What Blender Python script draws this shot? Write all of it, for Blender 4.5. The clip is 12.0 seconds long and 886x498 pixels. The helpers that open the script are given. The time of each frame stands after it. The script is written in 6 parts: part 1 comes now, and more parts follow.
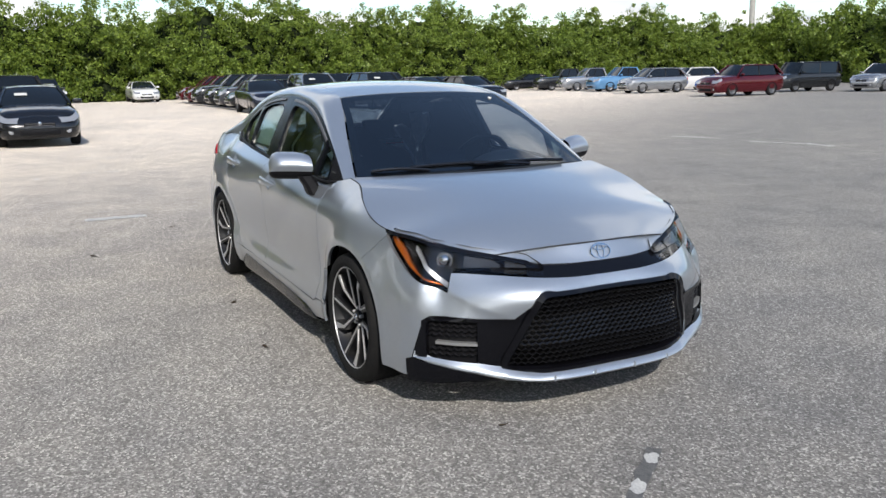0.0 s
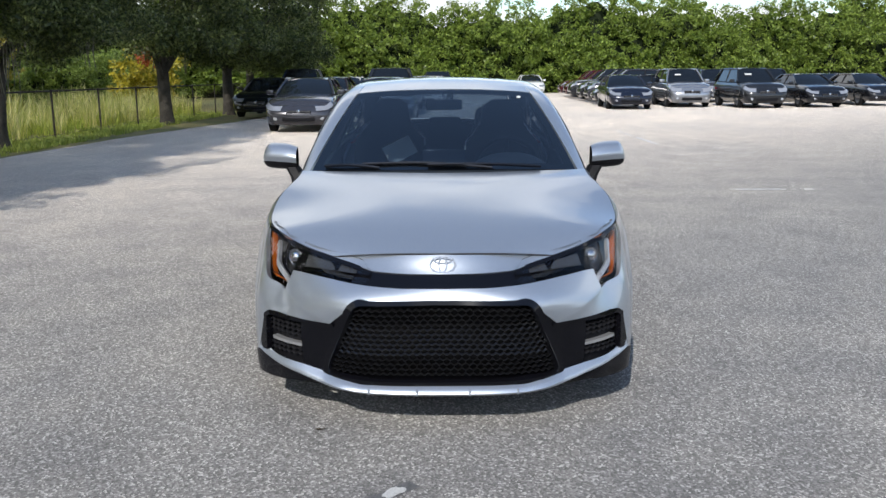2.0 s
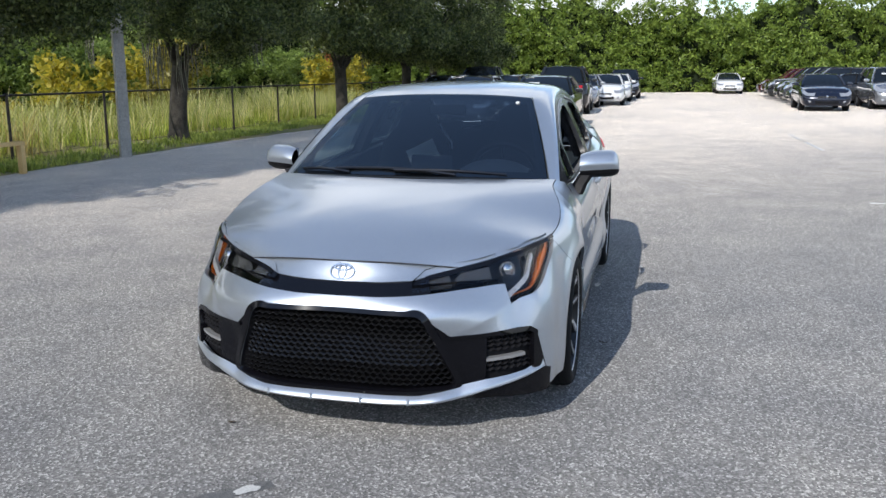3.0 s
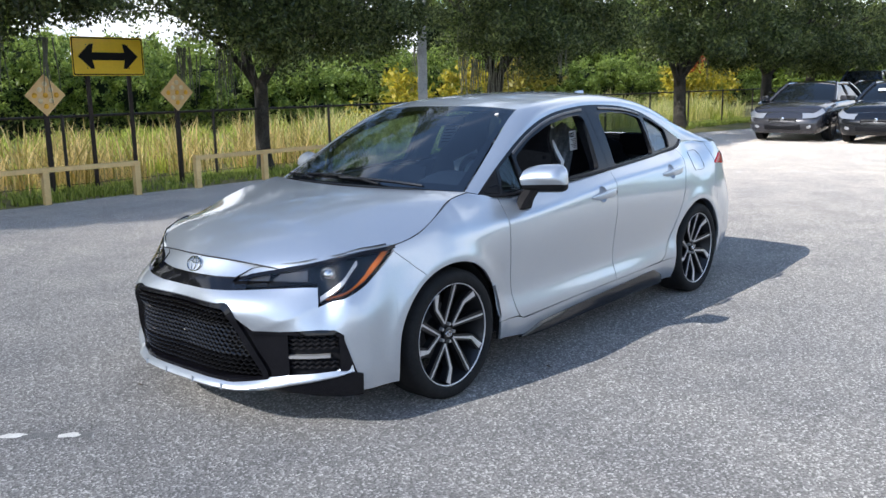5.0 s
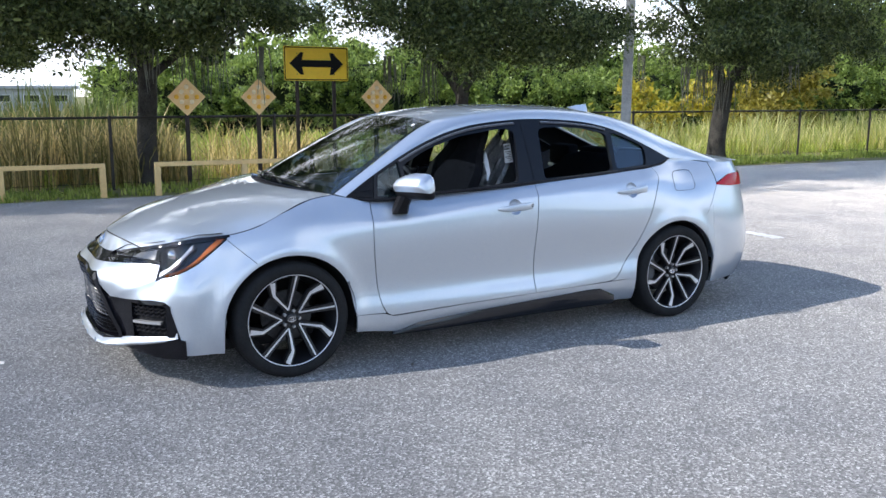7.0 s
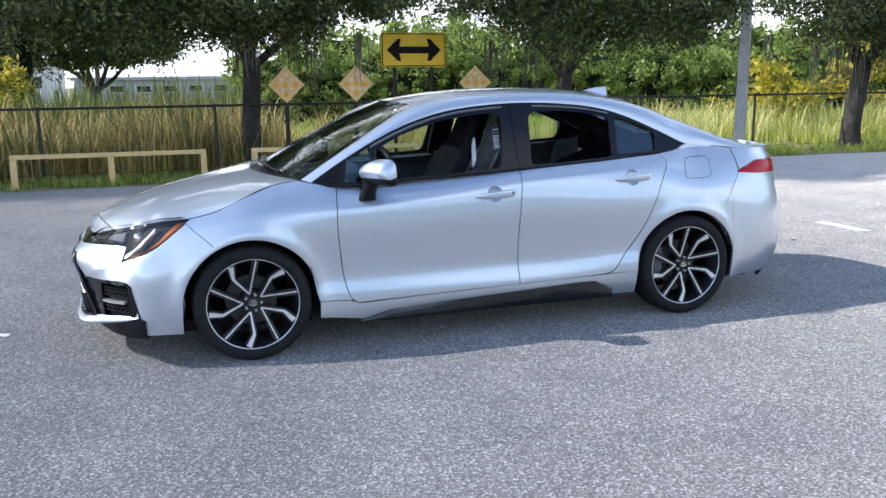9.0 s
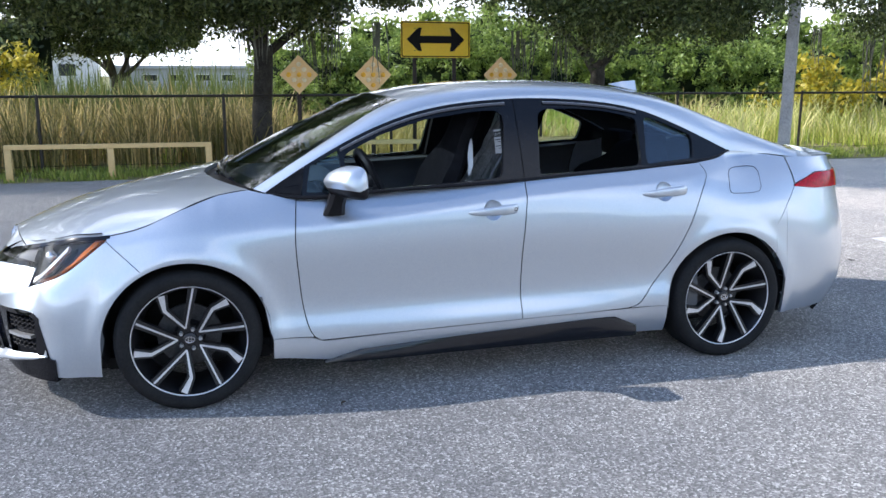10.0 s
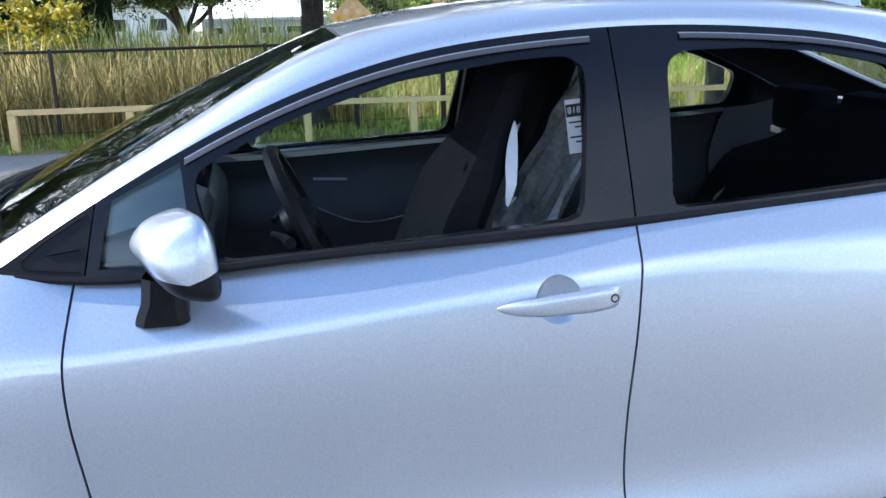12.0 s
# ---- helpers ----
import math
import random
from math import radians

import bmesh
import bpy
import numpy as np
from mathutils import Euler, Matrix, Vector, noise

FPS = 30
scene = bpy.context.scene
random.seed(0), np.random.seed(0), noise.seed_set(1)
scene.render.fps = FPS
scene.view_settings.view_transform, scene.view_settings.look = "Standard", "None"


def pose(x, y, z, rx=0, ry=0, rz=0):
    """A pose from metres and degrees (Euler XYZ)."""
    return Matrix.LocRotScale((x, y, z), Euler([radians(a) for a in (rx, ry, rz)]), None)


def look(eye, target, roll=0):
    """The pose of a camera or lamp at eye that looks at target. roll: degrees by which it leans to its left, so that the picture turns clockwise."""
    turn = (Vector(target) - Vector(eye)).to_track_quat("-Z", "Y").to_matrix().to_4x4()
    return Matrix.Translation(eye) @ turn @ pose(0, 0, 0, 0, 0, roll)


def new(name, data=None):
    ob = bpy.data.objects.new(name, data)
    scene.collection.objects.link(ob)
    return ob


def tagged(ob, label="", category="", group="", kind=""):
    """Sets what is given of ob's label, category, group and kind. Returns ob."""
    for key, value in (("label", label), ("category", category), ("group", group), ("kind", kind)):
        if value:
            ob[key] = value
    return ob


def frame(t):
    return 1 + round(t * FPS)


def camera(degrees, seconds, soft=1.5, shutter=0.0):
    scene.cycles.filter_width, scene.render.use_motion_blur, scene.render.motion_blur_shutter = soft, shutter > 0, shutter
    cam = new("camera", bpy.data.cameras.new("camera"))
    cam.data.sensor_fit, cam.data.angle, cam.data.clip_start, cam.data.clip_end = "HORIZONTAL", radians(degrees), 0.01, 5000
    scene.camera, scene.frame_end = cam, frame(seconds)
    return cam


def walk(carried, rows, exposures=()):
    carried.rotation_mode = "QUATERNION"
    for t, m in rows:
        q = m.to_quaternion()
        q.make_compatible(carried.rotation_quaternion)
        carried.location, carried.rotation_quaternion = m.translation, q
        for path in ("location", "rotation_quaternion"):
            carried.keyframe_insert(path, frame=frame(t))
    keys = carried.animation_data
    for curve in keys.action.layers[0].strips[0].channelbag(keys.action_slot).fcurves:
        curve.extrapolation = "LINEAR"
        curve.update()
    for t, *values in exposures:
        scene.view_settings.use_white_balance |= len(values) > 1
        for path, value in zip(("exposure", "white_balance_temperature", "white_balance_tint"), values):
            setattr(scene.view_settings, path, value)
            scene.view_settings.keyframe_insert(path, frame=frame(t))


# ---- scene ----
cam = camera(54.7, 12.0)
PATH = [
    (0, (5.148, -2.241, 1.465), (3.391, -1.373, 1.066), -1.1),
    (0.5, (5.327, -1.697, 1.441), (3.49, -1.015, 1.041), -0.3),
    (1, (5.517, -1.141, 1.441), (3.615, -0.664, 1.045), 0.4),
    (1.5, (5.542, -0.556, 1.43), (3.596, -0.321, 1.029), -0.2),
    (2, (5.541, 0.026, 1.45), (3.582, 0.012, 1.051), -0.4),
    (2.5, (5.503, 0.625, 1.469), (3.557, 0.39, 1.069), -0.1),
    (3, (5.371, 1.21, 1.49), (3.468, 0.743, 1.086), -0.2),
    (3.2, (5.332, 1.467, 1.496), (3.454, 0.904, 1.1), 0.3),
    (4.8, (4.484, 3.215, 1.473), (2.945, 1.997, 1.091), -1.3),
    (5, (4.364, 3.402, 1.485), (2.873, 2.124, 1.11), -1.1),
    (5.5, (4.051, 3.899, 1.473), (2.687, 2.484, 1.104), -0.1),
    (6, (3.642, 4.307, 1.469), (2.416, 2.772, 1.096), 0.2),
    (6.5, (3.223, 4.701, 1.483), (2.132, 3.064, 1.123), 0.0),
    (6.7, (3.046, 4.887, 1.499), (2.014, 3.212, 1.139), 0.0),
    (8.3, (1.984, 5.479, 1.495), (1.28, 3.637, 1.165), -0.3),
    (8.5, (1.937, 5.507, 1.497), (1.262, 3.655, 1.155), -0.8),
    (9, (1.806, 5.424, 1.484), (1.18, 3.564, 1.099), -0.7),
    (9.5, (1.601, 5.082, 1.49), (1.0, 3.219, 1.078), -0.0),
    (10, (1.302, 4.623, 1.465), (0.749, 2.743, 1.065), 0.1),
    (10.5, (1.061, 4.104, 1.439), (0.549, 2.208, 1.062), -0.3),
    (11, (0.819, 3.573, 1.418), (0.38, 1.662, 1.025), -0.9),
    (11.5, (0.624, 2.977, 1.388), (0.265, 1.063, 0.934), -1.2),
    (12, (0.436, 2.393, 1.367), (0.113, 0.487, 0.855), -1.5),
]
walk(cam, [(t, look(eye, target, roll)) for t, eye, target, roll in PATH],
     [(0, -.25, 6680, 10), (3, -.14, 6330, 10), (5.5, .39, 6270, 11), (8.5, .58, 6060, 12), (9.5, .62, 6100, 12), (11, .75, 6030, 14), (12, 1.01, 5900, 13)])


# ---- world, sun ----
SUN = Vector((1.42, -.35, 1.07)).normalized()
world = bpy.data.worlds.new("sky")
scene.world = world
world.use_nodes = True
wn, wl = world.node_tree.nodes, world.node_tree.links
wn.clear()
w_out, w_bg, w_sky = wn.new("ShaderNodeOutputWorld"), wn.new("ShaderNodeBackground"), wn.new("ShaderNodeTexSky")
w_sky.sky_type, w_sky.sun_disc = "NISHITA", False
w_sky.sun_elevation, w_sky.sun_rotation = math.asin(SUN.z), math.atan2(SUN.x, SUN.y)
w_sky.dust_density, w_sky.ozone_density = .15, 2.0
w_bg.inputs["Strength"].default_value = 0.19
# cumulus on a flat cloud base: denser towards the horizon and over the reed side, open overhead
def w_math(op, a, b=None, c=None):
    n = wn.new("ShaderNodeMath")
    n.operation = op
    for k, v in enumerate((a, b, c)):
        if v is None:
            continue
        if isinstance(v, (int, float)):
            n.inputs[k].default_value = v
        else:
            wl.new(v, n.inputs[k])
    return n.outputs[0]


w_tc, w_sep, w_com = wn.new("ShaderNodeTexCoord"), wn.new("ShaderNodeSeparateXYZ"), wn.new("ShaderNodeCombineXYZ")
wl.new(w_tc.outputs["Generated"], w_sep.inputs[0])
w_x, w_y, w_z = w_sep.outputs
w_h = w_math("ADD", w_math("MAXIMUM", w_z, 0.0), .22)
wl.new(w_math("DIVIDE", w_x, w_h), w_com.inputs[0])
wl.new(w_math("DIVIDE", w_y, w_h), w_com.inputs[1])
w_com.inputs[2].default_value = 3.7
w_no, w_in, w_ramp, w_tone, w_mix = wn.new("ShaderNodeTexNoise"), wn.new("ShaderNodeTexNoise"), wn.new("ShaderNodeValToRGB"), wn.new("ShaderNodeValToRGB"), wn.new("ShaderNodeMix")
w_no.inputs["Scale"].default_value, w_no.inputs["Detail"].default_value, w_no.inputs["Roughness"].default_value = 1.15, 9, .58
w_in.inputs["Scale"].default_value, w_in.inputs["Detail"].default_value = 3.1, 5
wl.new(w_com.outputs[0], w_no.inputs["Vector"]), wl.new(w_com.outputs[0], w_in.inputs["Vector"])
w_cover = w_math("MULTIPLY_ADD", w_z, -.30, w_math("MULTIPLY_ADD", w_y, -.07, w_no.outputs[0]))
wl.new(w_math("ADD", w_math("MULTIPLY_ADD", w_x, .02, w_cover), .15), w_ramp.inputs[0])
w_ramp.color_ramp.elements[0].position, w_ramp.color_ramp.elements[1].position = .49, .60
wl.new(w_in.outputs[0], w_tone.inputs[0])
w_tone.color_ramp.elements[0].position, w_tone.color_ramp.elements[1].position = .3, .7
w_tone.color_ramp.elements[0].color, w_tone.color_ramp.elements[1].color = (4.7, 5.0, 5.5, 1), (9.0, 9.1, 9.2, 1)
w_mix.data_type = "RGBA"
wl.new(w_ramp.outputs[0], w_mix.inputs[0])
wl.new(w_sky.outputs[0], w_mix.inputs[6])
wl.new(w_tone.outputs[0], w_mix.inputs[7])
wl.new(w_mix.outputs[2], w_bg.inputs["Color"])
wl.new(w_bg.outputs[0], w_out.inputs[0])
sun = new("sun", bpy.data.lights.new("sun", "SUN"))
sun.data.energy, sun.data.angle, sun.data.color = 4.0, radians(.55), (1, .95, .87)
sun.matrix_world = look(SUN * 50, (0, 0, 0))


# ---- materials ----
def mat(name, color, rough=.5, metal=0.0, second=None, scale=8.0, amount=.5, bump=0.0, bump_scale=60.0, coat=0.0, spec=.5, trans=0.0, each=0.0, emit=None):
    """A principled material: two tones mixed by coarse and fine noise, relief, and a little change from object to object."""
    m = bpy.data.materials.new(name)
    m.use_nodes = True
    nt = m.node_tree
    n, l = nt.nodes, nt.links
    b = n["Principled BSDF"]
    b.inputs["Base Color"].default_value = (*color, 1)
    b.inputs["Roughness"].default_value, b.inputs["Metallic"].default_value = rough, metal
    b.inputs["Coat Weight"].default_value, b.inputs["Coat Roughness"].default_value = coat, .03
    b.inputs["Specular IOR Level"].default_value, b.inputs["Transmission Weight"].default_value = spec, trans
    tc = n.new("ShaderNodeTexCoord")
    if second:
        a, c, mx, mix = n.new("ShaderNodeTexNoise"), n.new("ShaderNodeTexNoise"), n.new("ShaderNodeMath"), n.new("ShaderNodeMix")
        a.inputs["Scale"].default_value, a.inputs["Detail"].default_value = scale, 6
        c.inputs["Scale"].default_value, c.inputs["Detail"].default_value = scale * 9, 3
        mx.operation = "ADD"
        l.new(tc.outputs["Object"], a.inputs["Vector"]), l.new(tc.outputs["Object"], c.inputs["Vector"])
        l.new(a.outputs[0], mx.inputs[0]), l.new(c.outputs[0], mx.inputs[1])
        rg = n.new("ShaderNodeMapRange")
        rg.inputs[1].default_value, rg.inputs[2].default_value, rg.inputs[4].default_value = .75, 1.25, amount * 2
        l.new(mx.outputs[0], rg.inputs[0])
        mix.data_type = "RGBA"
        mix.inputs[6].default_value, mix.inputs[7].default_value = (*color, 1), (*second, 1)
        l.new(rg.outputs[0], mix.inputs[0])
        last = mix.outputs[2]
        if each:
            oi, hsv, r2 = n.new("ShaderNodeObjectInfo"), n.new("ShaderNodeHueSaturation"), n.new("ShaderNodeMapRange")
            r2.inputs[3].default_value, r2.inputs[4].default_value = 1 - each, 1 + each
            l.new(oi.outputs["Random"], r2.inputs[0]), l.new(r2.outputs[0], hsv.inputs["Value"])
            l.new(last, hsv.inputs["Color"])
            last = hsv.outputs[0]
        l.new(last, b.inputs["Base Color"])
    if bump:
        t, bp = n.new("ShaderNodeTexNoise"), n.new("ShaderNodeBump")
        t.inputs["Scale"].default_value, t.inputs["Detail"].default_value = bump_scale, 4
        bp.inputs["Strength"].default_value, bp.inputs["Distance"].default_value = bump, .01
        l.new(tc.outputs["Object"], t.inputs["Vector"]), l.new(t.outputs[0], bp.inputs["Height"])
        l.new(bp.outputs[0], b.inputs["Normal"])
    if emit:
        b.inputs["Emission Color"].default_value, b.inputs["Emission Strength"].default_value = (*emit, 1), 1
    return m


def leaf_mat(name, low, high, trans=.25, rough=.45, dark=0.0):
    """Leaves whose tone changes from island to island; some light passes through."""
    m = bpy.data.materials.new(name)
    m.use_nodes = True
    n, l = m.node_tree.nodes, m.node_tree.links
    b, geo, ramp = n["Principled BSDF"], n.new("ShaderNodeNewGeometry"), n.new("ShaderNodeValToRGB")
    ramp.color_ramp.elements[0].color, ramp.color_ramp.elements[1].color = (*low, 1), (*high, 1)
    if dark:
        ramp.color_ramp.elements.new(dark).color = (*[a * .8 + c * .2 for a, c in zip(low, high)], 1)
    l.new(geo.outputs["Random Per Island"], ramp.inputs[0])
    l.new(ramp.outputs[0], b.inputs["Base Color"])
    b.inputs["Roughness"].default_value = rough
    tr, mix, out = n.new("ShaderNodeBsdfTranslucent"), n.new("ShaderNodeMixShader"), n["Material Output"]
    l.new(ramp.outputs[0], tr.inputs[0])
    mix.inputs[0].default_value = trans
    l.new(b.outputs[0], mix.inputs[1]), l.new(tr.outputs[0], mix.inputs[2]), l.new(mix.outputs[0], out.inputs[0])
    return m


def asphalt_mat():
    """Old pale asphalt with light chippings standing in a darker binder, blotches and faint cracks."""
    m = bpy.data.materials.new("asphalt")
    m.use_nodes = True
    n, l = m.node_tree.nodes, m.node_tree.links
    b, tc = n["Principled BSDF"], n.new("ShaderNodeTexCoord")

    def tex(kind, scale, detail=3):
        t = n.new(kind)
        t.inputs["Scale"].default_value = scale
        if kind == "ShaderNodeTexNoise":
            t.inputs["Detail"].default_value = detail
        l.new(tc.outputs["Object"], t.inputs["Vector"])
        return t

    def ramp(src, *stops):
        r = n.new("ShaderNodeValToRGB")
        r.color_ramp.elements[0].position, r.color_ramp.elements[0].color = stops[0][0], (*stops[0][1], 1)
        r.color_ramp.elements[1].position, r.color_ramp.elements[1].color = stops[-1][0], (*stops[-1][1], 1)
        for p, c in stops[1:-1]:
            r.color_ramp.elements.new(p).color = (*c, 1)
        l.new(src, r.inputs[0])
        return r.outputs[0]

    def mix(kind, fac, a, c):
        x = n.new("ShaderNodeMix")
        x.data_type, x.blend_type = "RGBA", kind
        x.inputs[0].default_value = fac
        l.new(a, x.inputs[6]), l.new(c, x.inputs[7])
        return x.outputs[2]
    stones, fine, blot, wide = tex("ShaderNodeTexVoronoi", 115), tex("ShaderNodeTexNoise", 260, 2), tex("ShaderNodeTexNoise", 1.7, 6), tex("ShaderNodeTexNoise", .22, 4)
    sep = n.new("ShaderNodeSeparateColor")
    l.new(stones.outputs["Color"], sep.inputs[0])
    chips = ramp(sep.outputs[0], (0, (.115, .113, .11)), (.5, (.2, .197, .192)), (.82, (.3, .296, .288)), (1, (.54, .53, .515)))
    grit = ramp(fine.outputs[0], (.35, (.72, .72, .72)), (.65, (1.2, 1.2, 1.2)))
    c = mix("MULTIPLY", 1, chips, grit)
    c = mix("MULTIPLY", .8, c, ramp(blot.outputs[0], (.35, (.84, .84, .85)), (.65, (1.1, 1.09, 1.07))))
    c = mix("MULTIPLY", .9, c, ramp(wide.outputs[0], (.35, (.86, .86, .87)), (.62, (1.1, 1.08, 1.05))))
    # paler, sandier surface over the rest of the lot, away from the newer strip
    sx, edge, zone = n.new("ShaderNodeSeparateXYZ"), n.new("ShaderNodeMath"), n.new("ShaderNodeMapRange")
    l.new(tc.outputs["Object"], sx.inputs[0])
    edge.operation, edge.inputs[1].default_value = "MULTIPLY_ADD", 5.0
    slant = n.new("ShaderNodeMath")
    slant.operation, slant.inputs[1].default_value = "MULTIPLY_ADD", .8
    l.new(sx.outputs[1], slant.inputs[0]), l.new(sx.outputs[0], slant.inputs[2])
    l.new(wide.outputs[0], edge.inputs[0]), l.new(slant.outputs[0], edge.inputs[2])
    zone.inputs[1].default_value, zone.inputs[2].default_value, zone.inputs[3].default_value, zone.inputs[4].default_value = -16, 5, 1, 0
    zone.interpolation_type = "SMOOTHSTEP"
    l.new(edge.outputs[0], zone.inputs[0])
    sand = n.new("ShaderNodeMix")
    sand.data_type, sand.blend_type = "RGBA", "MULTIPLY"
    l.new(zone.outputs[0], sand.inputs[0]), l.new(c, sand.inputs[6])
    sand.inputs[7].default_value = (2.85, 2.64, 2.42, 1)
    l.new(sand.outputs[2], b.inputs["Base Color"])
    b.inputs["Diffuse Roughness"].default_value = 1.0
    b.inputs["Roughness"].default_value = .8
    bp = n.new("ShaderNodeBump")
    bp.inputs["Strength"].default_value, bp.inputs["Distance"].default_value = .55, .006
    l.new(stones.outputs["Distance"], bp.inputs["Height"])
    l.new(bp.outputs[0], b.inputs["Normal"])
    return m


ASPHALT = asphalt_mat()
TAR = mat("old_tar", (.11, .11, .11), .85, second=(.2, .2, .195), scale=30, bump=.5, bump_scale=200)
PAINT_WHITE = mat("road_paint", (.76, .75, .71), .8, second=(.52, .51, .49), scale=14, bump=.3)
SILVER = mat("silver_paint", (.475, .53, .605), .36, .75, coat=1.0, second=(.64, .685, .735), scale=300, amount=.5)
GRILLE = mat("grille_plastic", (.005, .005, .006), .16, spec=.75, second=(.008, .008, .009), scale=40)
SILVER.node_tree.nodes["Principled BSDF"].inputs["Coat IOR"].default_value = 1.7
GLOSS = mat("gloss_black", (.005, .005, .007), .07, spec=.4)
SATIN = mat("satin_black", (.01, .01, .012), .42, spec=.12, second=(.016, .016, .018), scale=40, bump=.1, bump_scale=900)
RUBBER = mat("rubber", (.012, .012, .013), .8, spec=.25, second=(.02, .02, .02), scale=12, bump=.15, bump_scale=200)
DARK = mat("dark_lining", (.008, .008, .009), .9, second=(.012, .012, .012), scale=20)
CLOTH = mat("black_cloth", (.009, .009, .0105), .95, spec=.1, second=(.014, .014, .016), scale=30, bump=.1, bump_scale=600)
TRIM = mat("soft_black_trim", (.085, .088, .095), .55, second=(.1, .104, .112), scale=20, bump=.15, bump_scale=500)
ALLOY = mat("machined_alloy", (.78, .78, .79), .38, .6, second=(.64, .64, .65), scale=60)
GUN = mat("dark_alloy", (.012, .012, .014), .4, .2, coat=.2, second=(.018, .018, .02), scale=30)
DISC = mat("brake_iron", (.1, .1, .105), .5, .6, second=(.05, .05, .052), scale=25)
CHROME = mat("chrome", (.75, .76, .78), .08, 1.0)
GREYBAR = mat("satin_silver", (.5, .5, .5), .3, .6)
AMBER = mat("amber_lens", (.9, .24, .025), .25, .6, coat=.2, second=(.75, .15, .02), scale=90)
REDLENS = mat("red_lens", (.7, .012, .03), .16, coat=.0, spec=.25, second=(.3, .008, .01), scale=60)
WHITEPL = mat("light_guide", (.3, .31, .33), .35, .5, coat=.5, second=(.6, .61, .63), scale=120)
PAPER = mat("paper", (.75, .75, .73), .8, second=(.68, .68, .66), scale=20)
PLASTIC = mat("clear_wrap", (.36, .38, .39), .2, second=(.2, .21, .22), scale=9, bump=.8, bump_scale=25)
INK = mat("ink", (.02, .02, .02), .7)


def glass_mat(name, tint, alpha, rough=.02, base=.05):
    """Tinted pane: a see-through tint below a clear gloss."""
    m = bpy.data.materials.new(name)
    m.use_nodes = True
    n, l = m.node_tree.nodes, m.node_tree.links
    n.remove(n["Principled BSDF"])
    t, g, lw, pw, ma, mix = n.new("ShaderNodeBsdfTransparent"), n.new("ShaderNodeBsdfGlossy"), n.new("ShaderNodeLayerWeight"), n.new("ShaderNodeMath"), n.new("ShaderNodeMath"), n.new("ShaderNodeMixShader")
    t.inputs[0].default_value = (*[alpha * c for c in tint], 1)
    g.inputs["Roughness"].default_value = rough
    lw.inputs[0].default_value = .5
    pw.operation, pw.inputs[1].default_value = "POWER", 5
    ma.operation, ma.inputs[1].default_value, ma.inputs[2].default_value = "MULTIPLY_ADD", 1 - base, base
    l.new(lw.outputs["Facing"], pw.inputs[0]), l.new(pw.outputs[0], ma.inputs[0])
    l.new(ma.outputs[0], mix.inputs[0]), l.new(t.outputs[0], mix.inputs[1]), l.new(g.outputs[0], mix.inputs[2])
    l.new(mix.outputs[0], n["Material Output"].inputs[0])
    return m


WINDOW = glass_mat("window_glass", (.9, 1, .97), .92, base=.06)
# window glass again, with the dim cabin behind put into its tint
DARKGLASS = glass_mat("shaded_quarter_glass", (.7, .86, 1), .6, base=.12)
SCREEN = glass_mat("windscreen_glass", (.68, .84, 1), .5, base=.2)
LENS = glass_mat("lamp_glass", (1, 1, 1), .93)
GREYGLASS = mat("smoked_unit", (.045, .047, .05), .15, .3, coat=.5, second=(.08, .082, .086), scale=60)
VISOR = mat("grey_strip", (.05, .05, .054), .3, .0)
SKIRT = mat("gloss_dark_skirt", (.007, .008, .012), .2, spec=.5, coat=.25, second=(.011, .012, .016), scale=30)
FRAME = mat("gloss_window_frame", (.005, .006, .009), .22, spec=.32, second=(.008, .009, .012), scale=30)
SEAM = mat("shadow_gap", (.03, .03, .035), .8)
STICKER = mat("pale_sheet", (.62, .68, .64), .6, second=(.56, .62, .58), scale=12)
GREYINK = mat("grey_print", (.2, .21, .22), .7)


# ---- mesh helpers ----
def joined(*bits):
    """Joins (places, faces) pairs."""
    v, f = [], []
    for places, faces in bits:
        k = len(v)
        v += [tuple(p) for p in places]
        f += [tuple(i + k for i in face) for face in faces]
    return v, f


def mesh(name, bit, sharp=38):
    me = bpy.data.meshes.new(name)
    me.from_pydata([tuple(map(float, p)) for p in bit[0]], [], bit[1])
    me.polygons.foreach_set("use_smooth", [True] * len(me.polygons))
    if sharp:
        me.set_sharp_from_angle(angle=radians(sharp))
    return me


def part(name, bit, material, parent=None, label=""):
    """Links one mesh, from (places, faces), a bmesh or a mesh, under a thing or a part."""
    if isinstance(bit, bmesh.types.BMesh):
        me = bpy.data.meshes.new(name)
        bit.to_mesh(me)
        bit.free()
        me.set_sharp_from_angle(angle=radians(38))
    elif isinstance(bit, tuple):
        me = mesh(name, bit)
    else:
        me = bit
    if material and not me.materials:
        me.materials.append(material)
    ob = new(name, me)
    ob.parent = parent
    return tagged(ob, label=label)


def thing(name, label, category, group="", at=None, kind=""):
    ob = new(name)
    ob.empty_display_size = .2
    if at is not None:
        ob.matrix_basis = at
    return tagged(ob, label, category, group, kind)


def flip(bit):
    """The same on the other side of the car."""
    return [(p[0], -p[1], p[2]) for p in bit[0]], [tuple(reversed(f)) for f in bit[1]]


def sides(bit):
    """The bit and its mirror image, sewn together where they meet on the middle line."""
    v, f = [tuple(p) for p in bit[0]], list(bit[1])
    at, out = [], list(v)
    for i, p in enumerate(v):
        if abs(p[1]) < 1e-5:
            at.append(i)
        else:
            at.append(len(out))
            out.append((p[0], -p[1], p[2]))
    return out, f + [tuple(at[i] for i in reversed(q)) for q in f]


